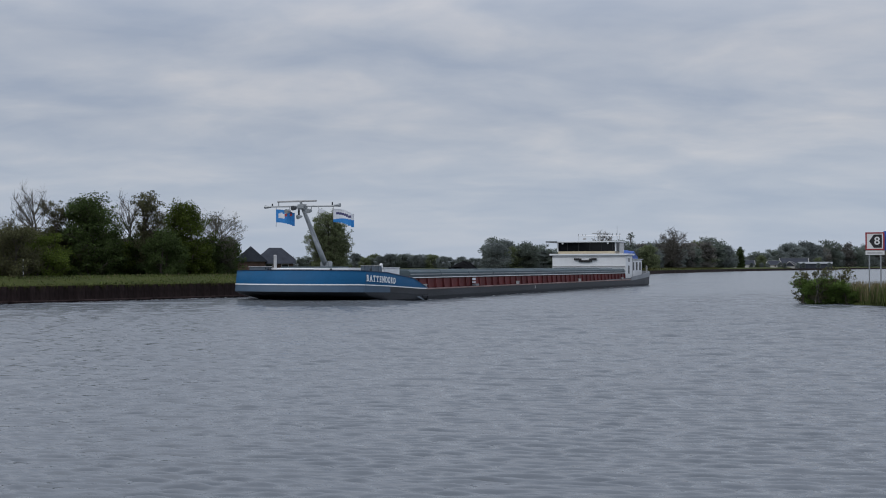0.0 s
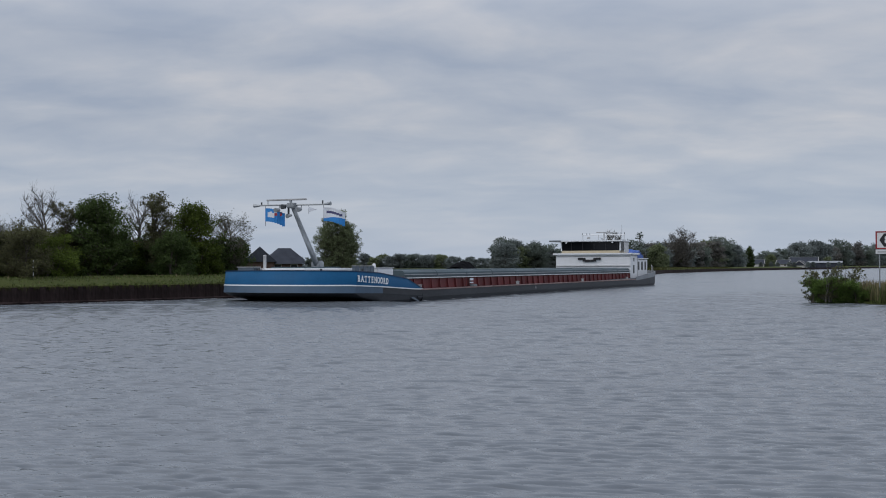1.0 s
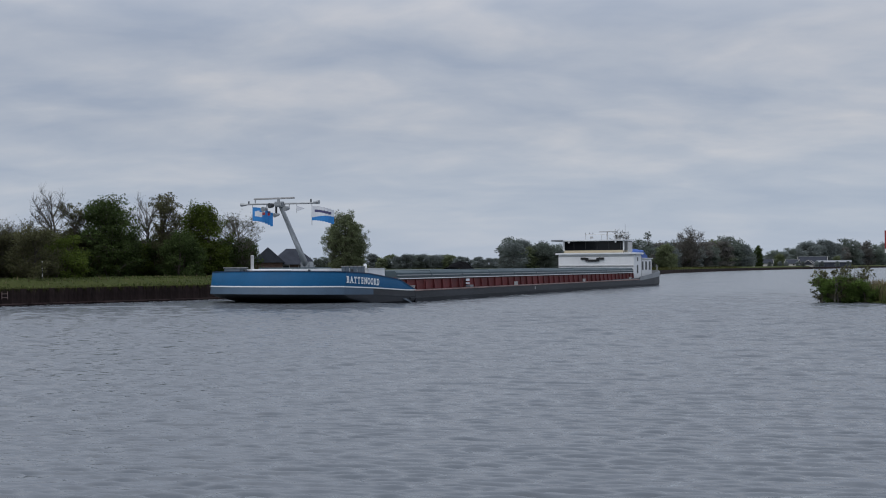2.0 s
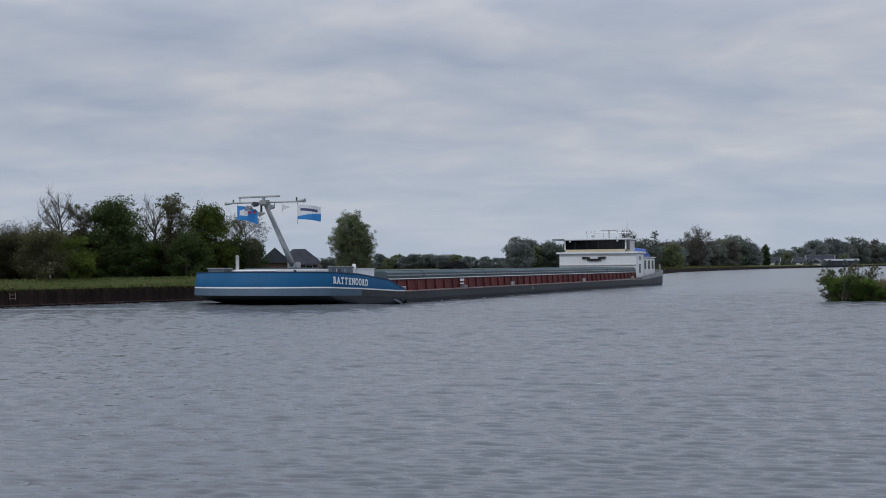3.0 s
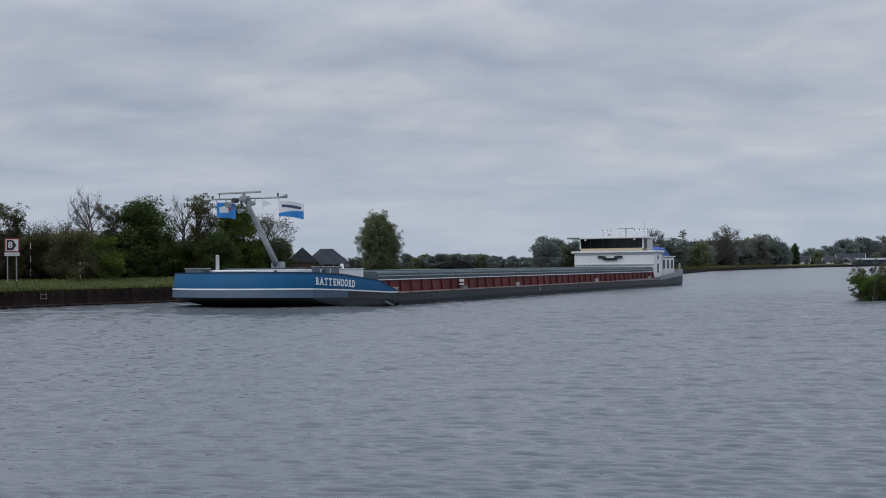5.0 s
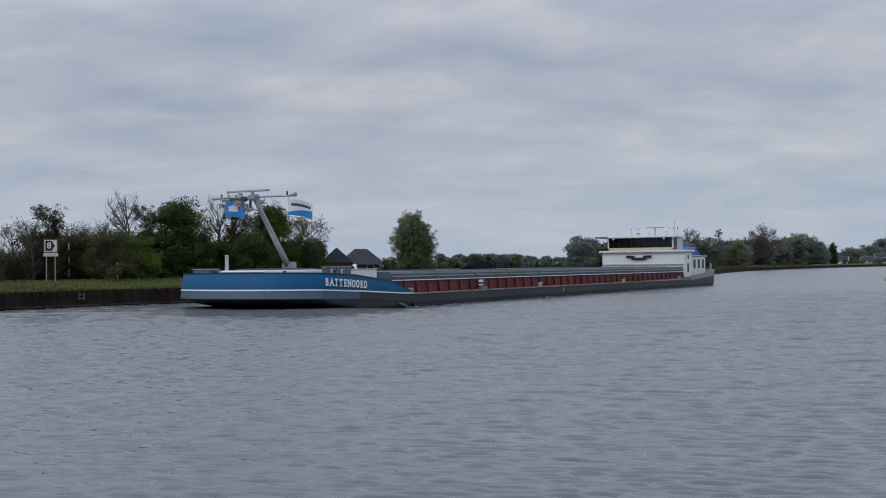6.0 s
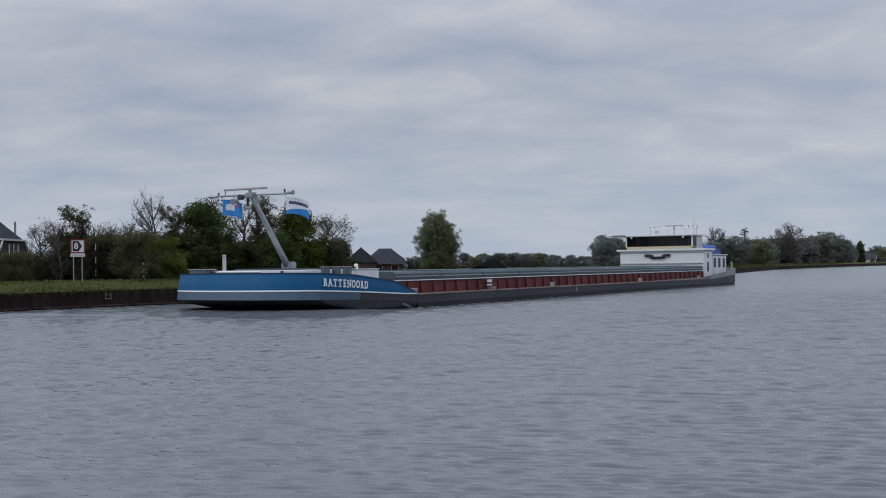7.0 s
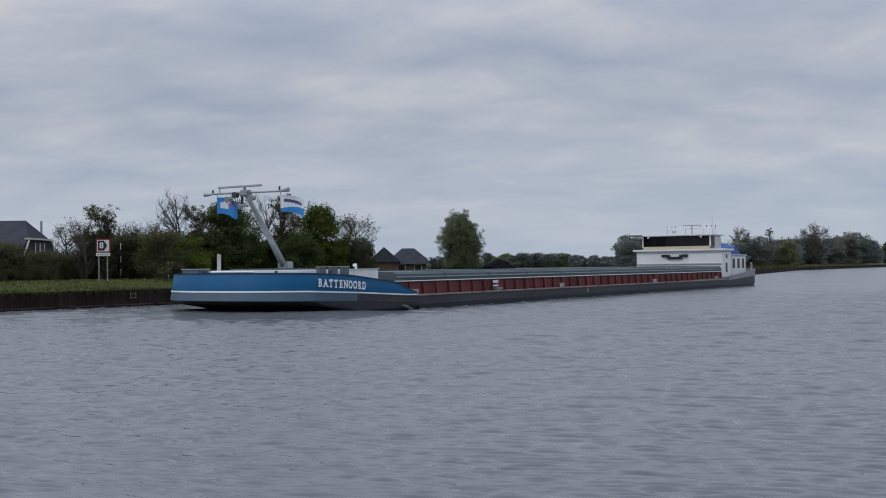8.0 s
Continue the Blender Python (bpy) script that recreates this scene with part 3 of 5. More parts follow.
def build_hold():
    # coaming: plates between stiffeners on both long sides
    plate = box(-0.02, 1.43, -0.02, 0.02, 0.88, 1.62)
    me_p = bpy.data.meshes.new("coaming_panel")
    plate.to_mesh(me_p)
    plate.free()
    me_p.materials.append(M["red"])
    rib = prism(((-0.02, 0.88), (0.20, 0.88), (0.11, 1.60), (-0.02, 1.60)), -0.035, 0.035, "x")
    bmesh.ops.recalc_face_normals(rib, faces=rib.faces[:])
    me_r = bpy.data.meshes.new("coaming_rib")
    rib.to_mesh(me_r)
    rib.free()
    me_r.materials.append(M["red"])
    for s in (1, -1):
        for i in range(41):
            x = -58.6 + 1.45 * i
            ob = new("coaming_panel", me_p)
            ob.parent = barge
            ob.matrix_local = pose(x, s * 4.38, 0)
            ob = new("coaming_rib", me_r)
            ob.parent = barge
            ob.matrix_local = pose(x, s * 4.38, 0, 0, 0, 0 if s > 0 else 180)
        part("coaming_rail", box(-58.7, 1.0, s * 4.52 - 0.05, s * 4.52 + 0.05, 1.63, 1.682, 0.015), M["white"], barge, "pale handrail strip along the hold side")
        part("coaming_top", prism(((s * 4.50, 1.60), (s * 4.50, 1.63), (s * 4.30, 1.75), (s * 4.30, 1.60)), -58.6, 0.95, "x"), M["dark_metal"], barge)
        for i in range(9):
            part("rail_stay", tube((-56 + 6.6 * i, s * 4.55, 0.88), (-56 + 6.6 * i, s * 4.55, 1.64), 0.022, sides=6), M["red"], barge)
    part("end_stanchion", tube((1.05, 4.6, 0.95), (1.05, 4.6, 1.68), 0.035, sides=6), M["white"], barge)
    part("coaming_end", box(0.85, 0.95, -4.4, 4.4, 0.88, 1.75), M["red"], barge)
    part("hold_floor", box(-58.6, 0.85, -4.3, 4.3, 1.2, 1.3), M["deck"], barge)
    # sliding hatch covers, every second one running over its neighbours
    x = 0.7
    k = 0
    while x > -57:
        w = 5.45
        bm = bmesh.new()
        h = 2.19 + (0.05 if k % 2 else 0.0)
        poly = ((-4.32, 1.70), (-4.32, 2.05), (-4.18, h), (-1.5, h + 0.02), (0, h + 0.03), (1.5, h + 0.02), (4.18, h), (4.32, 2.05), (4.32, 1.70))
        add_prism(bm, poly, x - w, x - 0.05, "x")
        cover = part("hatch_cover", bm, M["hatch"], barge, "grey-green steel hatch cover")
        for yy in (4.345, -4.345):
            part("cover_bead", box(x - w + 0.05, x - 0.1, yy - 0.03, yy + 0.03, 1.86, 1.93, 0.01), M["metal"], cover)
        k += 1
        x -= w
    # a heap of black cargo lying on the covers
    bm = bmesh.new()
    bmesh.ops.create_grid(bm, x_segments=34, y_segments=30, size=1)
    for v in bm.verts:
        x, y = v.co.x * 1.45, v.co.y * 1.0
        r = (v.co.x ** 2 + v.co.y ** 2)
        peak = max(0, 1 - abs(x + 0.75) / 0.95) * 0.34 + max(0, 1 - abs(x - 0.6) / 1.2) * 0.20 + max(0, 1 - abs(x) / 2.0) * 0.42
        z = 2.19 + peak * max(0, 1 - v.co.y ** 2) * 1.25 + 0.07 * noise.noise(Vector((x * 2.1, y * 2.1, 3)))
        v.co = (x - 19.2, y, z)
    part("cargo_mound", bm, M["coal"], barge, "black heap of loose bulk cargo")


build_hold()


def build_foredeck():
    # raised white deck house with lockers behind it
    poly = [(3.2, -3.6), (8.8, -2.6), (9.5, -1.2), (9.7, 0), (9.5, 1.2), (8.9, 2.4), (8.0, 3.4), (3.2, 3.45)]
    bm = prism(poly, 1.9, 2.38, "z")
    bmesh.ops.bevel(bm, geom=[e for e in bm.edges if all(v.co.z > 2.3 for v in e.verts)], offset=0.05, segments=2, affect="EDGES")
    part("trunk_deck", bm, M["white"], barge, "low white raised fore deck")
    part("trunk_deck_lid", prism([(3.4, -3.3), (6.6, -2.8), (6.6, 0.4), (3.4, 0.8)], 2.382, 2.47, "z"), M["hatch"], barge)
    part("store_box", box(2.25, 4.55, 2.6, 4.30, 1.35, 2.36, 0.05), M["white"], barge, "white store box at the fore end of the hold")
    part("store_box_lid", box(2.2, 4.6, 2.55, 4.34, 2.36, 2.40, 0.015), M["white"], barge)
    for i, x in enumerate((4.95, 5.95, 6.95)):
        lock = part("deck_locker", box(x, x + 0.5, 3.98, 4.28, 1.5, 2.50, 0.03), M["locker"], barge, "grey upright deck locker")
        part("locker_lid", box(x - 0.03, x + 0.53, 3.95, 4.31, 2.50, 2.54, 0.01), M["rail"], lock)
    vent = part("vent_pipe", tube((2.9, 3.2, 2.36), (2.9, 3.2, 2.62), 0.07), M["white"], barge, "white swan-neck vent")
    part("vent_cowl", tube((2.9, 3.2, 2.62), (3.08, 3.2, 2.60), 0.075, 0.09), M["white"], vent)
    # anchor winch and bollards on the bow
    winch = part("anchor_winch", box(9.2, 9.9, -3.2, -1.9, 1.95, 2.44, 0.04), M["locker"], barge, "grey boxed anchor winch")
    part("winch_cover", box(9.16, 9.94, -3.25, -1.85, 2.44, 2.49, 0.012), M["rail"], winch)
    part("winch_drum", tube((9.55, -3.35, 2.25), (9.55, -1.75, 2.25), 0.12, sides=12), M["dark_metal"], winch)
    pole = part("bow_post", tube((7.8, -2.5, 1.9), (7.8, -2.5, 3.22), 0.11, sides=10), M["rail"], barge, "pale upright pipe on the fore deck")
    part("post_cap", tube((7.8, -2.5, 3.22), (7.8, -2.5, 3.28), 0.13, 0.07, 10), M["rail"], pole)
    for x, y in ((9.8, 0.6), (9.0, 2.6), (6.8, 4.4), (8.6, -3.6)):
        part("bollard", tube((x, y, 1.9), (x, y, 2.34), 0.08, sides=8), M["dark_metal"], barge)
    for a, b in (((10.2, -0.8), (9.9, 1.9)),):
        part("deck_hose", tube((*a, 2.3), (*b, 2.3), 0.05), M["white"], barge)


build_foredeck()


def build_mast():
    mast = part("bow_mast", tube((5.15, 0, 2.45), (8.3, 0, 6.45), 0.20, 0.13, 12), M["metal"], barge, "slanted grey folding bow mast", True)
    part("mast_foot", box(4.85, 5.45, -0.35, 0.35, 2.35, 2.85, 0.06), M["metal"], mast)
    part("crossbar", tube((8.38, -2.7, 6.56), (8.38, 2.75, 6.50), 0.055), M["metal"], mast)
    for s in (-1, 1):
        part("bar_tip", tube((8.38, s * 2.5, 6.53), (8.38, s * 2.95, 6.55), 0.06, 0.13), M["metal"], mast, "pale cone at the end of the crossbar")
        part("tip_lamp", tube((8.38, s * 2.35, 6.53), (8.38, s * 2.35, 6.76), 0.05), M["dark_metal"], mast)
    part("radar_bar", box(8.32, 8.46, -1.95, 1.15, 6.82, 6.93, 0.03), M["rail"], mast, "long pale radar scanner bar")
    part("radar_post", tube((8.38, 0, 6.45), (8.38, -0.1, 6.84), 0.09), M["metal"], mast)
    part("radar_stay", tube((8.38, -1.85, 6.58), (8.38, -1.85, 6.86), 0.03), M["metal"], mast)
    part("mast_head", box(8.15, 8.6, -0.35, 0.35, 6.32, 6.66, 0.08), M["metal"], mast)
    part("search_light", tube((8.5, -0.45, 6.42), (8.78, -0.5, 6.40), 0.14, 0.17, 10), M["dark_metal"], mast)
    part("search_light", tube((8.5, 0.75, 6.22), (8.9, 0.75, 6.18), 0.12, 0.17, 10), M["metal"], mast)
    part("search_light", tube((8.45, -0.95, 6.22), (8.85, -0.95, 6.18), 0.12, 0.16, 10), M["metal"], mast)
    part("horn", tube((8.4, 0.0, 5.85), (8.8, -0.1, 5.78), 0.06, 0.15, 10), M["metal"], mast)
    part("lamp_bracket", box(8.3, 8.42, -0.30, -0.22, 5.75, 6.4), M["dark_metal"], mast)
    for y in (-0.95, 0.75):
        part("lamp_hanger", tube((8.4, y, 6.25), (8.4, y, 6.54), 0.02), M["dark_metal"], mast)
    pennant = bmesh.new()
    vs = [pennant.verts.new(q) for q in ((8.4, 1.28, 6.38), (8.4, 1.32, 6.02), (8.3, 1.85, 6.2), (8.37, 1.28, 6.38), (8.37, 1.32, 6.02), (8.27, 1.85, 6.2))]
    for q in ((0, 1, 2), (5, 4, 3), (0, 3, 4, 1), (1, 4, 5, 2), (2, 5, 3, 0)):
        pennant.faces.new([vs[i] for i in q])
    part("pennant", pennant, M["flag_white"], mast, "small pale pennant under the crossbar")
    part("pennant_cord", tube((8.38, 1.3, 5.9), (8.38, 1.28, 6.5), 0.012, sides=5), M["dark_metal"], mast)
    return mast


bow_mast = build_mast()


def build_deckhouse():
    # wide white accommodation block with a brimmed roof
    house = part("deckhouse", prism(((-4.9, 0.9), (-4.9, 3.70), (-4.75, 3.80), (4.35, 3.80), (4.45, 3.70), (4.45, 0.9)), -62.2, -59.1, "x"), M["white"], barge, "white accommodation block behind the hold")
    part("roof_brim", box(-62.4, -58.85, -5.25, 4.75, 3.80, 4.02, 0.05), M["white"], house)
    part("front_band", box(-59.12, -59.06, -4.9, 4.4, 3.58, 3.66), M["rail"], house)
    part("sill_band", box(-59.14, -58.98, -4.85, 4.4, 2.40, 2.52, 0.03), M["rail"], house)
    part("window", box(-60.9, -60.3, 4.44, 4.47, 1.55, 2.55, 0.01), M["pane"], house)
    part("window", box(-60.9, -60.45, 4.44, 4.47, 3.0, 3.45, 0.01), M["pane"], house)
    # black curved grip-like rail on the front wall
    bm = bmesh.new()
    path = [(-2.05, 3.36), (-1.45, 3.32), (-1.15, 3.12), (-0.65, 3.08), (-0.1, 3.12), (0.2, 3.32), (0.78, 3.36)]
    for (a, za), (b, zb) in zip(path, path[1:]):
        add_box(bm, -59.06, -58.93, a, b + 0.03, min(za, zb) - 0.11, max(za, zb) + 0.11)
    part("front_emblem", bm, M["black"], house, "black curved emblem on the white front")
    # wheelhouse
    wh = part("wheelhouse", box(-63.2, -59.6, -4.35, 3.0, 4.02, 4.34, 0.03), M["cream"], barge, "wheelhouse with dark wrap-round windows")
    part("wheelhouse_glazing", prism(((-4.30, 4.34), (-4.42, 5.42), (3.12, 5.42), (3.0, 4.34)), -62.9, -59.62, "x"), M["glass"], wh, "dark tinted windows")
    for y in (-4.36, 3.06):
        part("corner_post", box(-59.72, -59.56, y - 0.07, y + 0.07, 4.3, 5.45), M["white"], wh)
    for i in range(5):
        y = -3.1 + 1.45 * i
        part("window_post", box(-59.635, -59.605, y - 0.03, y + 0.03, 4.36, 5.40), M["black"], wh)
    part("wheelhouse_roof", box(-63.4, -59.2, -5.4, 3.35, 5.42, 5.58, 0.05), M["white"], wh, "white flat roof with a brim")
    part("visor", box(-59.25, -58.9, -5.75, -4.3, 5.44, 5.62, 0.03), M["hull_grey"], wh, "grey visor arm of the wheelhouse roof")
    for y in (-3.6, 2.2):
        part("roof_lamp", tube((-59.4, y, 5.34), (-59.15, y, 5.30), 0.08, 0.11), M["white"], wh)
    part("side_screen", box(-61.5, -59.6, 3.55, 3.60, 4.1, 5.3), M["rail"], wh, "pale side screen of the bridge wing")
    # rail of aerials on the roof
    rail = part("aerial_rail", tube((-60.2, -1.9, 6.26), (-60.2, 3.5, 6.24), 0.055), M["white"], barge, "roof rail with radar and aerials")
    for y in (-1.8, 0.2, 2.2, 3.4):
        part("rail_post", tube((-60.2, y, 5.55), (-60.2, y, 6.26), 0.03), M["rail"], rail)
    for y in (-1.85, -1.3, -0.9, 1.9, 2.5, 3.0, 3.45):
        part("small_aerial", tube((-60.2, y, 6.25), (-60.2, y, 6.48 + 0.05 * (y > 2)), 0.045, 0.03), M["dark_metal"], rail)
    part("radar_scanner", box(-60.28, -60.12, -0.1, 1.9, 6.50, 6.60, 0.03), M["rail"], rail, "pale radar scanner")
    part("radar_motor", tube((-60.2, 0.9, 5.58), (-60.2, 0.9, 6.50), 0.10, 0.08), M["rail"], rail)
    part("whip_aerial", tube((-60.4, 3.05, 5.6), (-60.4, 3.05, 7.45), 0.025, 0.015, 5), M["metal"], rail)
    part("roof_floodlight", box(-60.1, -59.8, -1.15, -0.8, 5.75, 6.0, 0.03), M["rail"], rail)
    # after house with three windows, gangway, tarpaulin
    aft = part("after_house", prism(((-3.9, 0.95), (-3.9, 3.2), (-3.75, 3.32), (3.75, 3.32), (3.9, 3.2), (3.9, 0.95)), -69.3, -63.4, "x"), M["white"], barge, "white after house")
    part("after_roof", box(-69.5, -63.2, -4.05, 4.05, 3.32, 3.42, 0.03), M["white"], aft)
    for x in (-64.9, -66.6, -68.3):
        w = part("house_window", box(x - 0.42, x + 0.42, 3.86, 3.93, 1.95, 3.0, 0.02), M["pane"], aft)
        part("window_frame", box(x - 0.47, x + 0.47, 3.84, 3.91, 1.9, 3.05), M["white"], w)
    part("side_passage", box(-63.4, -62.2, -4.2, 4.0, 0.95, 3.6), M["white"], barge, "white recessed side passage")
    door = part("side_door", box(-63.1, -62.5, 4.0, 4.04, 0.98, 2.95, 0.01), M["hull_grey"], barge, "grey side door")
    part("door_handle", tube((-62.6, 4.05, 1.95), (-62.6, 4.12, 1.95), 0.03), M["dark_metal"], door)
    bm = bmesh.new()
    pts = [(-64.2, 3.62), (-64.8, 4.20), (-65.5, 4.45), (-66.2, 4.0), (-67.3, 3.62)]
    poly = pts + [(-67.3, 3.40), (-64.2, 3.40)]
    add_prism(bm, poly, 1.9, 3.9, "y")
    bmesh.ops.subdivide_edges(bm, edges=bm.edges[:], cuts=3, use_grid_fill=True)
    for v in bm.verts:
        v.co += Vector((0, 0, 0.22 * noise.noise(v.co * 1.7)))
    part("tarpaulin", bm, M["tarp"], barge, "crumpled blue tarpaulin on the after roof")
    part("ladder", box(-62.4, -62.3, 4.46, 4.5, 1.0, 3.6), M["rail"], barge)
    # stern bulwark rising aft, both sides, with a rail
    outline = [(-58.8, 1.0), (-62, 1.0), (-66, 0.99), (-69.5, 0.94), (-71.3, 0.82), (-72.3, 0.56), (-72.7, 0.26)]
    ring = [(x, (HALF + 0.02) * f) for x, f in outline] + [(x, -(HALF + 0.02) * f) for x, f in outline[::-1]]
    bm = bmesh.new()
    rows = []
    for k in (0, 1, 2, 3):
        row = []
        for x, y in ring:
            f = (-x - 58.8) / 13.9
            z = (0.72 + 0.55 * f, 1.16 + 0.75 * f, 1.16 + 0.75 * f, 0.9 + 0.4 * f)[k]
            s = 1 if k < 2 else 0.985
            row.append(bm.verts.new((-65 + (x + 65) * s, y * s, z)))
        rows.append(row)
    for a, b in zip(rows, rows[1:]):
        for i in range(len(ring) - 1):
            bm.faces.new((a[i], a[i + 1], b[i + 1], b[i]))
    part("stern_bulwark", bm, M["hull_grey"], barge, "light grey bulwark round the stern")
    rail = part("stern_rail", tube((-67.5, 4.95, 2.40), (-71.2, 4.0, 2.55), 0.035), M["rail"], barge)
    for x, y in ((-67.5, 4.95), (-69.4, 4.6), (-71.2, 4.0)):
        part("rail_post", tube((x, y, 1.55), (x, y, 2.48), 0.03), M["rail"], rail)
    part("mooring_pipe", tube((-70.6, 4.2, 1.3), (-70.7, 4.55, 1.3), 0.16, 0.16, 10), M["black"], barge)


build_deckhouse()


def build_side_fittings():
    for x in (-0.45, -19.9, -38.5, -55.5):
        for s in (1, -1):
            for dx in (-0.17, 0.17):
                b = part("bollard", tube((x + dx, s * 4.98, 0.88), (x + dx, s * 4.98, 1.14), 0.09, sides=10), M["rail"], barge)
                part("bollard_cap", tube((x + dx, s * 4.98, 1.14), (x + dx, s * 4.98, 1.18), 0.12, sides=10), M["rail"], b)
    # painted mark on the hold side: two pale blocks and a step
    part("mark_plate", box(-10.95, -10.25, 4.62, 4.64, 1.36, 1.54), M["flag_white"], barge, "pale plate on the red hold side")
    part("mark_plate", box(-10.95, -10.25, 4.62, 4.64, 1.14, 1.24), M["flag_white"], barge)
    part("step_block", box(-11.0, -10.3, 4.60, 4.95, 0.9, 1.06, 0.02), M["hull_grey"], barge)
    part("draught_mark", box(-24.0, -23.85, 5.205, 5.215, 0.45, 0.70), M["rail"], barge)


build_side_fittings()


def surface_at(u):
    """Port side of the bow at a distance forward, and its heading."""
    pts = bow_plan(0.0, 5.3)
    for (xa, ya), (xb, yb) in zip(pts, pts[1:]):
        if xa <= u <= xb and ya > 0:
            f = (u - xa) / (xb - xa)
            return ya + (yb - ya) * f, math.atan2(yb - ya, xb - xa)
    return 0, 0


SERIFS = {  # feet of the strokes: (place across the letter 0 to 1, 0 foot or 1 head, half width)
    "B": ((0.10, 0, 0.10), (0.10, 1, 0.10)), "A": ((0.03, 0, 0.13), (0.97, 0, 0.13)), "T": ((0.5, 0, 0.16),),
    "E": ((0.12, 0, 0.12), (0.12, 1, 0.12)), "N": ((0.08, 0, 0.13), (0.06, 1, 0.12), (0.92, 1, 0.13)), "O": (),
    "R": ((0.10, 0, 0.13), (0.10, 1, 0.10), (0.95, 0, 0.10)), "D": ((0.10, 0, 0.10), (0.10, 1, 0.10))}


def letter_mesh(ch):
    """A bold capital with thin slab serifs."""
    cu = bpy.data.curves.new("letter", "FONT")
    cu.body, cu.size, cu.extrude, cu.offset = ch, 0.56, 0.012, 0.012
    cu.align_x, cu.align_y = "CENTER", "CENTER"
    tmp = new("letter", cu)
    bpy.context.view_layer.update()
    me = bpy.data.meshes.new_from_object(tmp.evaluated_get(bpy.context.evaluated_depsgraph_get()))
    bpy.data.objects.remove(tmp)
    bm = bmesh.new()
    bm.from_mesh(me)
    xs, ys = [v.co.x for v in bm.verts], [v.co.y for v in bm.verts]
    x0, x1, y0, y1 = min(xs), max(xs), min(ys), max(ys)
    for f, head, w in SERIFS[ch]:
        cx, cy = x0 + (x1 - x0) * f, y1 if head else y0
        add_box(bm, cx - w * 0.75, cx + w * 0.75, cy - (0.045 if head else 0), cy + (0 if head else 0.045), -0.012, 0.0125)
    if ch in "TE":
        # tips of the arms turn down, and up at the foot of an E
        for cx in ((x0 + 0.018, x1 - 0.018) if ch == "T" else (x1 - 0.018,)):
            add_box(bm, cx - 0.02, cx + 0.02, y1 - 0.12, y1, -0.012, 0.0125)
        if ch == "E":
            add_box(bm, x1 - 0.04, x1, y0, y0 + 0.12, -0.012, 0.0125)
    bm.to_mesh(me)
    bm.free()
    me.materials.clear()
    me.materials.append(M["lettering"])
    return me


def build_name():
    u = 8.50
    step = (8.50 - 4.92) / 9
    made = {}
    for ch in "BATTENOORD":
        if ch not in made:
            made[ch] = letter_mesh(ch)
        ob = new("name_letter", made[ch])
        y, head = surface_at(u)
        z = lerp_table(LINE, u) + 0.43 - 0.02 * (8 - u)
        ob.parent = barge
        # text lies in its own xy plane: turn it upright, reading aft along the port side
        ob.matrix_local = pose(u, y + 0.02, z, 90, 0, 180 + math.degrees(head)) @ Matrix.Diagonal((0.78 if ch in "BATTEND" else 0.74, 1.02, 1, 1))
        u -= step


build_name()


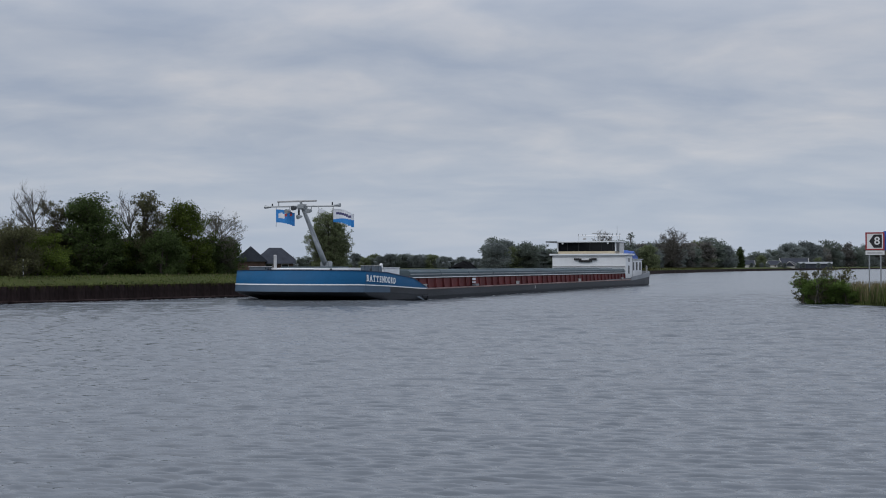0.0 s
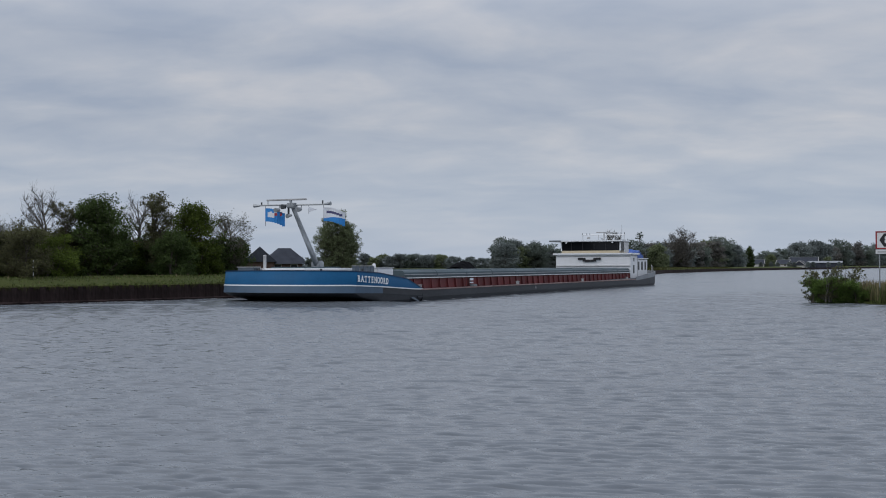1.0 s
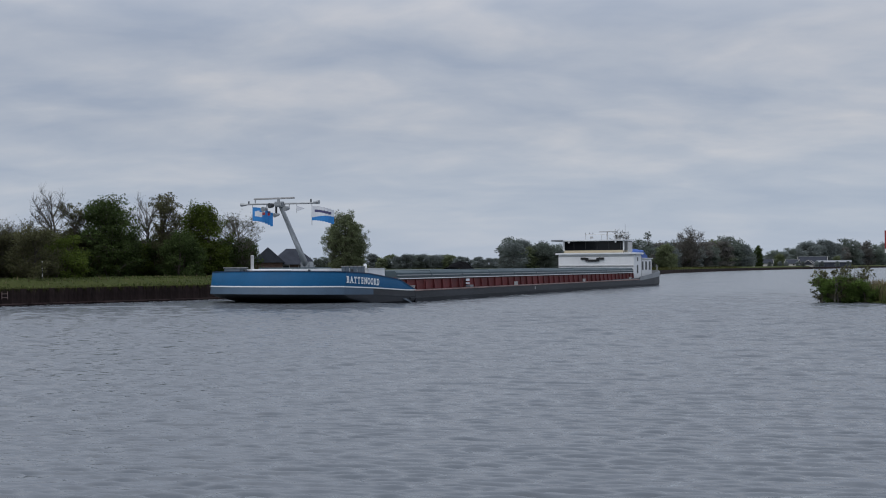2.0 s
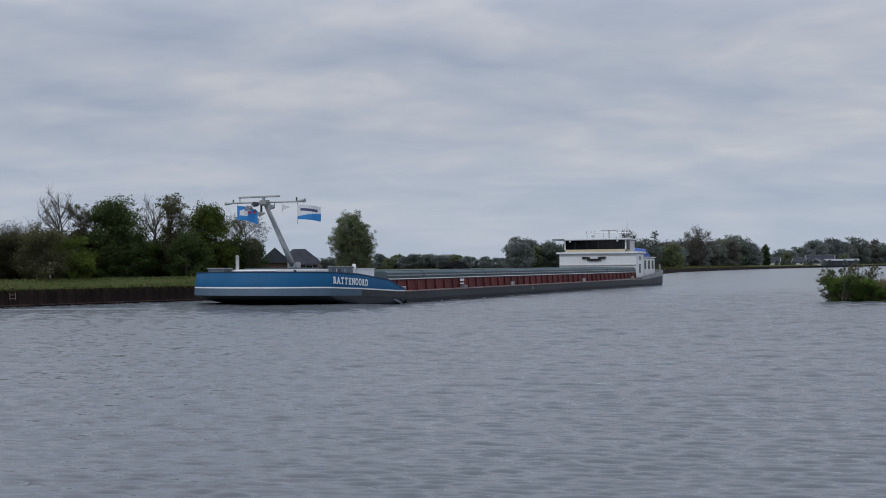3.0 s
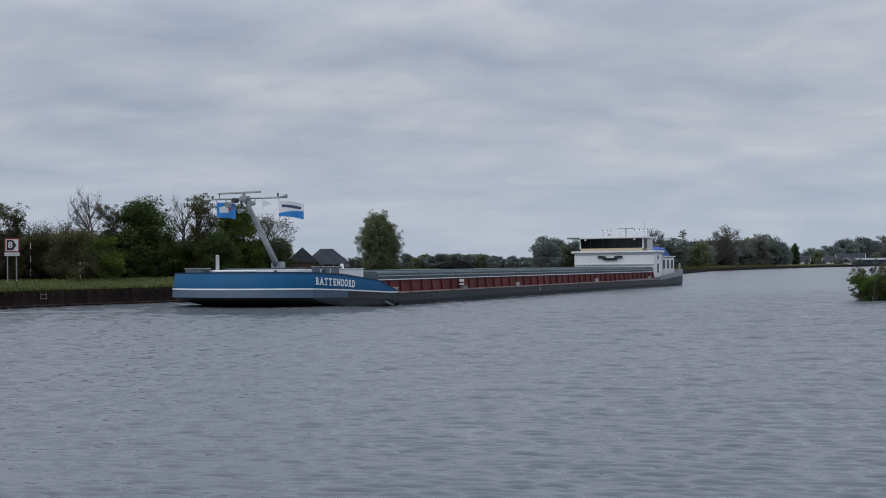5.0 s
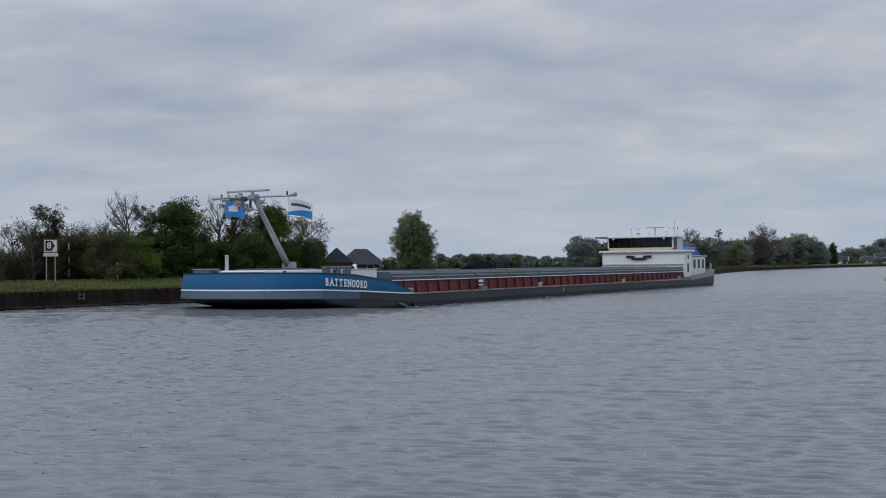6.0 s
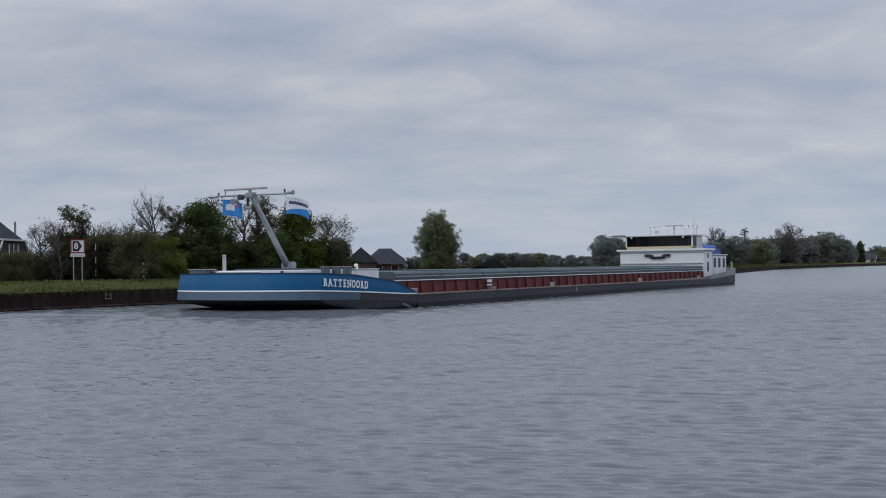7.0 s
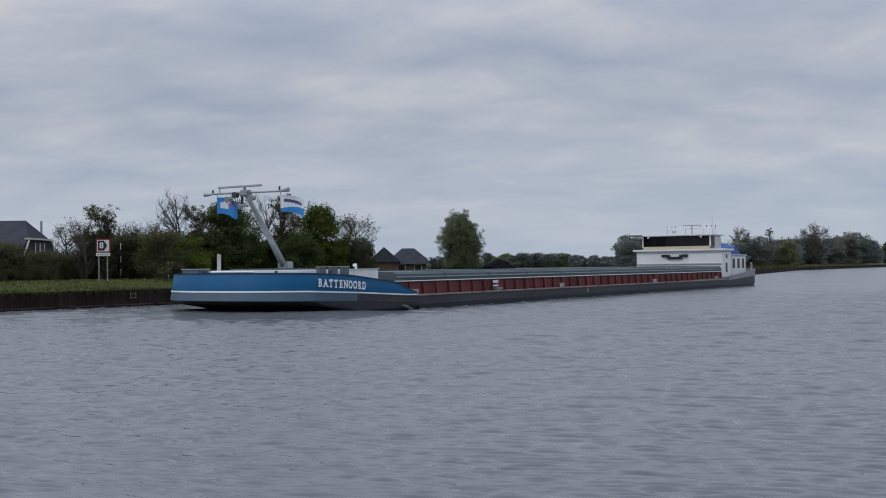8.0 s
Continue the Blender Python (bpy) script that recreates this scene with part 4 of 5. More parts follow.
def build_wake():
    """Low swell that the barge pushes along, as shallow ridges of water."""
    root = tagged(empty("bow_wave"), "shallow smooth bow wave and wash along the barge", "wave")
    def ridge(name, path, width, height):
        bm = bmesh.new()
        prev = None
        n = len(path)
        for i, (x, y) in enumerate(path):
            f = math.sin(math.pi * min(1, (i + 0.02) / (n - 1)))
            row = [bm.verts.new((x, y + width * (k / 6 - 0.5) * 2, height * f * math.cos(math.pi * (k / 6 - 0.5)) ** 2 - 0.005)) for k in range(7)]
            if prev:
                for a in range(6):
                    bm.faces.new((prev[a], prev[a + 1], row[a + 1], row[a]))
            prev = row
        part(name, bm, M["wash"], root, smooth=True)
    # water heaped up round the blunt bow
    bm = bmesh.new()
    prev = None
    for k in range(11):
        d = 4.6 * (k / 10) ** 1.3 - 0.9
        row = []
        for x, y in bow_plan(-d, 5.2):
            w = min(1.0, max(0.0, (x + 0.5) / 9.0))
            h = 0.28 * math.exp(-(max(0, d) / 1.5) ** 2) * w * w * (3 - 2 * w)
            row.append(bm.verts.new((x, y, h + 0.04 * noise.noise(Vector((x * 0.9, y * 0.9, 1))) * w * math.exp(-abs(d)) - 0.012)))
        if prev:
            for i in range(len(row) - 1):
                bm.faces.new((prev[i], prev[i + 1], row[i + 1], row[i]))
        prev = row
    part("bow_swell", bm, M["wash"], root, smooth=True)
    ridge("swell", [(4 - i * 1.0, 5.6 + i * 0.16) for i in range(24)], 0.7, 0.10)
    ridge("swell", [(-4 - i * 1.6, 6.4 + i * 0.22) for i in range(26)], 0.9, 0.09)
    ridge("swell", [(-30 - i * 1.6, 6.0 + i * 0.15) for i in range(26)], 0.8, 0.07)
    ridge("swell", [(-66 - i * 1.6, 4.0 + i * 0.25) for i in range(26)], 1.0, 0.15)
    ridge("swell", [(-70 - i * 2.0, 1.0 + i * 0.3) for i in range(22)], 1.2, 0.15)
    # crest that runs out from the bow towards the bank
    bm = bmesh.new()
    prev = None
    for i in range(30):
        f = i / 29
        c, n = Vector((10.3 + 7.5 * f, -3.5 - 17 * f, 0)), Vector((0.92, 0.40, 0))
        h = 0.11 * (1 - f) ** 0.5 * min(1, 6 * f + 0.2)
        row = [bm.verts.new(c + n * (0.26 * (k / 4 - 1)) + Vector((0, 0, h * math.cos(math.pi * (k / 8 - 0.5)) ** 2 - 0.006))) for k in range(9)]
        if prev:
            for a in range(8):
                bm.faces.new((prev[a], prev[a + 1], row[a + 1], row[a]))
        prev = row
    part("swell", bm, M["wash"], root, smooth=True)
    rng = random.Random(4)
    bm = bmesh.new()
    for i in range(260):
        x = rng.uniform(-60, 1)
        y = 5.27 + abs(rng.gauss(0, 0.16)) + (0.1 if x > -8 else 0)
        l, w = rng.uniform(0.15, 0.7), rng.uniform(0.015, 0.05)
        vs = [bm.verts.new((x + l * math.cos(a) * 0.5, y + w * math.sin(a), 0.05 + 0.01 * rng.random())) for a in (0, 1, 2.1, 3.14, 4.2, 5.3)]
        bm.faces.new(vs)
    part("foam", bm, M["foam"], root, "thin pale streaks of foam along the hull")
    return root


bow_wave = build_wake()
# ---- trees and shrubs ----


def limb_net(rng, height, radius, base, shape, limbs, twigs, stems=1):
    """Bars of a tree (from, to, radius at both ends) and the ends of its twigs."""
    bars, tips = [], []

    def env(f):
        if shape == "column":
            return radius * (0.55 + 0.45 * math.sin(math.pi * min(1, 0.12 + 0.8 * f))) * (1 if f < 0.8 else math.sqrt(max(0.02, 1 - ((f - 0.8) / 0.22) ** 2)))
        if shape == "cone":
            return radius * (1.02 - f)
        if shape == "fan":
            return radius * (0.35 + 0.75 * f) * (1 if f < 0.85 else 0.7)
        return radius * math.sqrt(max(0.03, 1 - ((f - 0.45) / 0.58) ** 2))
    for s in range(stems):
        lean = Vector((rng.gauss(0, 0.08), rng.gauss(0, 0.08), 1)).normalized()
        off = Vector((rng.gauss(0, 0.35), rng.gauss(0, 0.35), 0)) if stems > 1 else Vector()
        r0 = 0.020 * height + 0.03
        h = height * rng.uniform(0.78, 0.95) if stems > 1 else height * 0.93
        prev = off.copy()
        for i in range(1, 6):
            p = off + lean * (h * i / 5) + Vector((rng.gauss(0, 0.02), rng.gauss(0, 0.02), 0)) * height
            bars.append((prev, p, r0 * (1 - (i - 1) / 5.4), r0 * (1 - i / 5.4)))
            prev = p
        for i in range(limbs // stems):
            f = rng.uniform(base, 1.0)
            a = rng.uniform(0, 6.283)
            start = off + lean * (h * max(0.05, f - rng.uniform(0.08, 0.25)))
            reach = env(f) * rng.uniform(0.55, 1.05)
            end = Vector((off.x * 0.5 + math.cos(a) * reach, off.y * 0.5 + math.sin(a) * reach, height * min(1.0, f + rng.uniform(-0.02, 0.05))))
            mid = start.lerp(end, 0.5) + Vector((0, 0, -0.03 * height if shape != "fan" else 0.02 * height))
            rr = r0 * 0.36 * (1.1 - f * 0.6)
            bars += [(start, mid, rr, rr * 0.65), (mid, end, rr * 0.65, rr * 0.25)]
            tips.append(end)
            for _ in range(twigs):
                b = mid.lerp(end, rng.uniform(0.0, 0.95))
                e = b + Vector((rng.gauss(0, 1), rng.gauss(0, 1), rng.gauss(1.3, 0.7) if shape == "fan" else rng.gauss(0.45, 0.7))).normalized() * rng.uniform(0.06, 0.15) * height
                bars.append((b, e, rr * 0.38, rr * 0.12))
                tips.append(e)
    return bars, tips


def bars_mesh(bars, sides=5, least=0.0):
    vs, fs = [], []
    for a, b, r0, r1 in bars:
        q = (b - a).to_track_quat("Z", "Y").to_matrix()
        k = len(vs)
        for c, r in ((a, max(r0, least)), (b, max(r1, least * 0.6))):
            for i in range(sides):
                vs.append(c + q @ Vector((r * math.cos(6.2832 * i / sides), r * math.sin(6.2832 * i / sides), 0)))
        fs += [(k + i, k + (i + 1) % sides, k + sides + (i + 1) % sides, k + sides + i) for i in range(sides)]
    return vs, fs


def leaf_mesh(rng, tips, per_tip, spread, size, flat=0.7):
    """Folded leaves scattered round the twig ends."""
    vs, fs = [], []
    for t in tips:
        n = int(per_tip * rng.uniform(0.5, 1.4))
        for _ in range(n):
            c = Vector((rng.gauss(0, 1), rng.gauss(0, 1), rng.gauss(0, flat)))
            if c.length > 1.5:
                c *= rng.uniform(0.4, 1.5) / c.length
            c = t + c * spread
            if c.z < 0.05:
                c.z = rng.uniform(0.05, 0.4)
            d = Vector((rng.gauss(0, 1), rng.gauss(0, 1), rng.gauss(0, 0.8))).normalized()
            e = d.cross(Vector((rng.gauss(0, 1), rng.gauss(0, 1), rng.gauss(0, 1)))).normalized()
            s = size * rng.uniform(0.6, 1.4)
            up = d.cross(e) * (0.25 * s)
            k = len(vs)
            vs += [c - d * s, c + e * (s * 0.55) + up, c + d * s, c - e * (s * 0.55) + up]
            fs += [(k, k + 1, k + 2), (k, k + 2, k + 3)]
    return vs, fs


def make_tree(name, label, seed, height, radius, leaf, base=0.15, shape="round", limbs=46, twigs=4, per_tip=16, spread=0.38, size=0.13, stems=1, bark="bark", least=0.0, category="tree", sides=5):
    rng = random.Random(seed)
    root = tagged(empty(name), label, category)
    bars, tips = limb_net(rng, height, radius, base, shape, limbs, twigs, stems)
    trunk = raw_object("trunk", *bars_mesh(bars, sides, least), M[bark])
    trunk.parent = root
    if leaf:
        crown = raw_object("crown", *leaf_mesh(rng, tips, per_tip, spread, size), M[leaf])
        crown.parent = root
    return root


def put(tree, x, y, z=1.6, turn=0.0, s=1.0, sz=None, group=""):
    m = Matrix.LocRotScale((x, y, z), Euler((0, 0, radians(turn))), (s, s, s * (sz or 1.0)))
    ob = copy_thing(tree, m)
    if group:
        ob["group"] = group
    return ob


def place(tree, x, y, z=1.6, turn=0.0, s=1.0, sz=1.0):
    tree.matrix_world = Matrix.LocRotScale((x, y, z), Euler((0, 0, radians(turn))), (s, s, s * sz))
    return tree


def bearing(deg, r):
    return r * math.sin(radians(deg)), r * math.cos(radians(deg))


def build_bank_trees():
    # the wood behind the bank, from its far end towards the camera
    big = make_tree("broadleaf_tree", "large dark green broadleaf tree behind the bank", 1, 6.3, 2.5, "leaf", 0.10, limbs=90, twigs=7, per_tip=34, spread=0.30, size=0.085)
    place(big, *bearing(-17.9, 92), 1.5, 20)
    big2 = make_tree("broadleaf_tree", "fresh green broadleaf tree at the edge of the wood", 2, 6.2, 2.3, "leaf_bright", 0.10, limbs=90, twigs=7, per_tip=30, spread=0.30, size=0.085)
    place(big2, *bearing(-13.2, 98), 1.5, 80)
    bud = make_tree("budding_tree", "slender tree with dark reddish-brown buds", 3, 6.7, 1.35, "leaf_bud", 0.12, "fan", limbs=60, twigs=6, per_tip=22, spread=0.19, size=0.075)
    place(bud, *bearing(-15.0, 94), 1.5, 140, 1.0)
    put(bud, *bearing(-24.2, 84), 1.5, 200, 0.80)
    put(bud, *bearing(-19.6, 92), 1.5, 250, 0.86)
    bare = make_tree("bare_tree", "tall bare tree with pale twigs", 4, 7.6, 1.9, None, 0.30, "fan", limbs=36, twigs=13, bark="twig", least=0.006)
    place(bare, *bearing(-20.5, 90), 1.5, 30, 0.92)
    put(bare, *bearing(-15.9, 97), 1.5, 100, 0.98)
    thin = make_tree("thin_tree", "half-bare tree with sparse young leaves", 5, 5.6, 2.2, "leaf_bud", 0.1, "fan", limbs=60, twigs=12, per_tip=3, spread=0.16, size=0.06, bark="twig", least=0.009)
    place(thin, *bearing(-11.3, 102), 1.5, 10, 1.0)
    put(thin, *bearing(-12.0, 104), 1.5, 130, 0.95)
    put(thin, *bearing(-22.0, 87), 1.5, 210, 0.80)
    put(thin, *bearing(-23.0, 88), 1.5, 310, 0.78)
    put(thin, *bearing(-25.7, 86), 1.5, 20, 0.74)
    put(thin, *bearing(-25.0, 84), 1.5, 70, 0.80)
    shrub = make_tree("shrub", "dense dark green shrub along the bank", 6, 3.6, 1.9, "leaf", 0.02, "round", limbs=64, twigs=5, per_tip=30, spread=0.28, size=0.08, stems=4, category="shrub")
    place(shrub, *bearing(-14.2, 92), 1.6, 0)
    olive = make_tree("shrub", "olive-brown budding shrub along the bank", 7, 3.7, 1.8, "leaf_bud", 0.02, "round", limbs=60, twigs=6, per_tip=22, spread=0.26, size=0.075, stems=4, category="shrub")
    place(olive, *bearing(-21.2, 83), 1.6, 0)
    fresh = make_tree("shrub", "fresh green shrub along the bank", 8, 3.2, 1.7, "leaf_bright", 0.02, "round", limbs=56, twigs=5, per_tip=26, spread=0.27, size=0.078, stems=4, category="shrub")
    place(fresh, *bearing(-20.0, 85), 1.6, 0)
    rng = random.Random(9)
    b = -34.0
    while b < -10.9:
        u = (b + 34) / 24.3
        r = 74 + 29 * u + rng.uniform(-1.2, 1.2)
        kind = rng.choice((olive, olive, olive, fresh) if b < -21 else (shrub, shrub, olive, fresh))
        s = rng.uniform(0.7, 1.05) * (0.75 if b < -24.5 else 1.0) * (0.8 if b > -10.6 else 1.0)
        put(kind, *bearing(b, r), 1.5, rng.uniform(0, 360), s, group="shrubs along the bank")
        put(rng.choice((olive, olive) if b < -21 else (shrub, olive)), *bearing(b + 0.5, r + 4.5), 1.5, rng.uniform(0, 360), s * 1.02, group="shrubs along the bank")
        b += rng.uniform(0.75, 1.05)
    return shrub, fresh, olive, bare


SHRUB, FRESH, OLIVE, BARE = build_bank_trees()


def build_far_trees():
    pop = make_tree("poplar", "tall rounded poplar group with yellow-green young leaves", 21, 9.6, 3.7, "leaf_pop", 0.02, "column", limbs=170, twigs=7, per_tip=38, spread=0.33, size=0.095, sides=3)
    place(pop, *bearing(-6.08, 172), 1.4, 0, 0.80, 1.20)
    put(pop, *bearing(-5.45, 174), 1.4, 130, 0.70, 1.17)
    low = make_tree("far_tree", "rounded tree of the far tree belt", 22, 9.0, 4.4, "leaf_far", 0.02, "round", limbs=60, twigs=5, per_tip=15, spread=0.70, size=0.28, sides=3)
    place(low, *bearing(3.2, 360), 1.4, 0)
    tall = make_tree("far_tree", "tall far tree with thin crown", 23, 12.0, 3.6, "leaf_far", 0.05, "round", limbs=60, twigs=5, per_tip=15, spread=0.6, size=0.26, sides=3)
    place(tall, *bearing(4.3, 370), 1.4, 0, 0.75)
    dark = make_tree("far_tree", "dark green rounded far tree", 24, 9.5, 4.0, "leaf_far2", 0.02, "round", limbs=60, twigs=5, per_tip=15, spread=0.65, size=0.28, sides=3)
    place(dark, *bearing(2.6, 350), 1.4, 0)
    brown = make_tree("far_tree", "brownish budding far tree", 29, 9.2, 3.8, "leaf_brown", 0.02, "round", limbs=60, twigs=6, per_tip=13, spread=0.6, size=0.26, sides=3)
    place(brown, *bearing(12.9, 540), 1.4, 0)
    gold = make_tree("far_tree", "yellow-green rounded far tree", 25, 8.0, 4.0, "leaf_pop", 0.02, "round", limbs=60, twigs=5, per_tip=15, spread=0.65, size=0.28, sides=3)
    place(gold, *bearing(10.6, 400), 1.4, 0)
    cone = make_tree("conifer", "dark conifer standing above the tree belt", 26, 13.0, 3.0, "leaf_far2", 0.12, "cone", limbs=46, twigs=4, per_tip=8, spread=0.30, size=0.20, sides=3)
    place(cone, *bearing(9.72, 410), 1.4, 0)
    bare = make_tree("bare_tree", "grey leafless tree far off", 27, 11.5, 4.6, None, 0.25, "round", limbs=60, twigs=14, bark="twig", least=0.05, sides=3)
    place(bare, *bearing(8.35, 405), 1.4, 0, 1.18)
    column = make_tree("far_tree", "narrow dark columnar far tree", 28, 9.0, 1.9, "leaf", 0.02, "column", limbs=60, twigs=5, per_tip=12, spread=0.4, size=0.28, sides=3)
    place(column, *bearing(15.15, 600), 1.4, 0, 1.15)
    rng = random.Random(31)

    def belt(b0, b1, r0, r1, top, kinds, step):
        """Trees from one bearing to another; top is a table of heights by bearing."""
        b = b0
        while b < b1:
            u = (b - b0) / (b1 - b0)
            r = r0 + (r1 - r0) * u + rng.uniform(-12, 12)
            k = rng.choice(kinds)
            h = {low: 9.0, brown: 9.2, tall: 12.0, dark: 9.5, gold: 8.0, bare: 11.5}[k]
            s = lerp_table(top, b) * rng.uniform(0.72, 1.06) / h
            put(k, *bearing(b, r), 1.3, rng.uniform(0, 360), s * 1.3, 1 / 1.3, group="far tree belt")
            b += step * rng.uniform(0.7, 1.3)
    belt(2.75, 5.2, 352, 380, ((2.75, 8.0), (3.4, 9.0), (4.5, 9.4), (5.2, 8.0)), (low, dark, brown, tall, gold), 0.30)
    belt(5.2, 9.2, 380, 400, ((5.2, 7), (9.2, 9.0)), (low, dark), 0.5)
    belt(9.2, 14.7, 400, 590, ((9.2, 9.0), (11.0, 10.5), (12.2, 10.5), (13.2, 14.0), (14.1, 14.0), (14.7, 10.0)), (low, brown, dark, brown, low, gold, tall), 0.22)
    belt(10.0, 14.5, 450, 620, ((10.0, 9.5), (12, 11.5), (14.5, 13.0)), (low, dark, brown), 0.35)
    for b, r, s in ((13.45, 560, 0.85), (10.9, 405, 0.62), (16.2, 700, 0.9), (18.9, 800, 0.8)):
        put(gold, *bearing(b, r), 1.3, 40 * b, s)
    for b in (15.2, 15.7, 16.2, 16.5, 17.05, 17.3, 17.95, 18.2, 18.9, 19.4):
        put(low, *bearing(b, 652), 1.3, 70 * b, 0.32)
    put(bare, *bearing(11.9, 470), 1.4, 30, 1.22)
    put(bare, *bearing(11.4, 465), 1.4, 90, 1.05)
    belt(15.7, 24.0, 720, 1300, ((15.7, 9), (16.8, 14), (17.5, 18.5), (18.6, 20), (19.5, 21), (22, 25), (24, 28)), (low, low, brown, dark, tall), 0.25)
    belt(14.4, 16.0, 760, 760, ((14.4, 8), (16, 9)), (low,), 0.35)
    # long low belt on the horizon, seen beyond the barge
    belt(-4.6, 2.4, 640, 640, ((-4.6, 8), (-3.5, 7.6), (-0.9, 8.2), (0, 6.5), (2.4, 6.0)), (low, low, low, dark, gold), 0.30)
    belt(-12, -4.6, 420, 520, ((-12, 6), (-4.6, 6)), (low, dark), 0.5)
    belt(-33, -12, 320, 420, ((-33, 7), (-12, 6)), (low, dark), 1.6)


build_far_trees()


def build_headland():
    """Bushes, reeds and two waterway signs on the near headland."""
    rng = random.Random(41)
    bush = make_tree("willow_bush", "green willow bush leaning over the water", 42, 2.3, 1.45, "leaf_willow", 0.02, "fan", limbs=90, twigs=6, per_tip=24, spread=0.20, size=0.06, stems=5, category="shrub")
    place(bush, 24.0, 71.0, -0.15, 0, 0.9, 0.85)
    put(bush, 25.2, 70.8, -0.1, 120, 0.9, 0.95)
    put(bush, 26.3, 70.6, -0.1, 200, 0.8, 0.8)
    put(bush, 25.2, 73.0, 0.0, 60, 0.95, 0.9)
    sprig = make_tree("blossom_bush", "bare blossoming branches at the tip of the headland", 43, 2.1, 1.3, "leaf_bud", 0.05, "fan", limbs=30, twigs=7, per_tip=5, spread=0.10, size=0.07, stems=5, bark="twig", category="shrub")
    place(sprig, 23.5, 71.2, -0.1, 0, 1.0)
    put(sprig, 24.2, 70.6, 0.1, 200, 0.95)
    put(sprig, 25.6, 70.9, 0.2, 90, 1.0)
    spots = []
    for _ in range(9000):
        x, y = rng.uniform(25.4, 33), rng.uniform(64, 79)
        if x > 26.0 + abs(y - 72) * 0.12:
            spots.append((x, y, 0.3))
    grass_strip("reeds", spots, rng, 0.4, 1.25, M["reed"], "dry straw-coloured reeds on the headland", "reeds", 0.35, 0.02)
    spots = [(rng.uniform(26.4, 33), rng.uniform(64.5, 71), 0.05 + 0.3 * rng.random()) for _ in range(6500)]
    grass_strip("tall_grass", spots, rng, 0.3, 1.1, M["blade"], "tall green grass among the reeds", "grass", 0.5, 0.02)


build_headland()


def sign_board(name, label, x, y, z, turn, flip, size=1.05, posts=2, ground=0.4, plate=True):
    """Speed sign: white board, red rim, black pentagon arrow with a figure."""
    root = tagged(empty(name, pose(x, y, 0, 0, 0, turn)), label, "sign")
    h = size / 2
    part("board", box(-h, h, -0.02, 0.02, z - h, z + h, 0.008), M["sign_white"], root)
    w = 0.075 * size
    bm = bmesh.new()
    add_box(bm, -h, h, -0.03, -0.0205, z + h - w, z + h)
    add_box(bm, -h, h, -0.03, -0.0205, z - h, z - h + w)
    add_box(bm, -h, -h + w, -0.03, -0.0205, z - h + w, z + h - w)
    add_box(bm, h - w, h, -0.03, -0.0205, z - h + w, z + h - w)
    part("rim", bm, M["sign_red"], root, "red rim")
    f = -1 if flip else 1
    q = 0.37 * size
    poly = [(f * -0.36 * size, z - q), (f * 0.06 * size, z - q), (f * 0.30 * size, z), (f * 0.06 * size, z + q), (f * -0.36 * size, z + q)]
    part("arrow", prism(poly, -0.031, -0.0205, "y"), M["black"], root, "black pentagon arrow")
    cu = bpy.data.curves.new("figure", "FONT")
    cu.body, cu.size, cu.extrude, cu.offset, cu.align_x, cu.align_y = "8", 0.62 * size, 0.003, 0.012, "CENTER", "CENTER"
    tmp = new("figure", cu)
    bpy.context.view_layer.update()
    me = bpy.data.meshes.new_from_object(tmp.evaluated_get(bpy.context.evaluated_depsgraph_get()))
    bpy.data.objects.remove(tmp)
    me.materials.clear()
    me.materials.append(M["sign_white"])
    fig = new("figure", me)
    fig.parent = root
    fig.matrix_local = pose(f * -0.11 * size, -0.036, z, 90, 0, 0)
    if plate:
        sub = part("sub_plate", box(-h, h, -0.02, 0.02, z - h - 0.27 * size, z - h - 0.03 * size, 0.006), M["sign_white"], root, "small white plate below the board")
        part("plate_writing", box(-h * 0.8, h * 0.8, -0.026, -0.0205, z - h - 0.20 * size, z - h - 0.11 * size), M["rail"], sub)
    for px in ((-0.3 * size, 0.3 * size) if posts == 2 else (0,)):
        part("post", tube((px, 0.06, ground - 0.3), (px, 0.06, z + h * 0.8), 0.04), M["metal"], root)
    return root


sign_board("speed_sign", "square white waterway speed sign with red rim on two posts", -32.2, 72.0, 4.17, 24.0, False, 0.93, ground=1.6)
sign_board("speed_sign", "square white waterway speed sign with red rim on the headland", 27.15, 68.9, 4.02, -21.5, True, 1.12, ground=0.5)


def build_blue_sign():
    root = tagged(empty("waterway_sign", pose(28.25, 68.7, 0, 0, 0, -22)), "blue square waterway sign on two posts", "sign")
    part("board", box(-0.6, 0.6, -0.02, 0.02, 3.45, 4.65, 0.01), M["sign_blue"], root)
    part("symbol", box(-0.32, 0.32, -0.03, -0.0205, 3.75, 4.35), M["sign_white"], root)
    for x in (-0.35, 0.35):
        part("post", tube((x, 0.06, 0.2), (x, 0.06, 4.5), 0.04), M["metal"], root)


build_blue_sign()


def build_marker_pole(x, y, z0, h):
    root = tagged(empty("marker_pole", pose(x, y, z0)), "slim white marker pole with dark bands on the bank", "pole")
    for i in range(6):
        part("band", tube((0, 0, h * i / 6 - (0.2 if i == 0 else 0)), (0, 0, h * (i + 1) / 6), 0.035), M["sign_white"] if i % 2 else M["dark_metal"], root)


build_marker_pole(*bearing(-20.95, 82), 1.7, 1.3)
build_marker_pole(*bearing(-23.25, 85.5), 1.6, 2.9)

# ---- houses ----


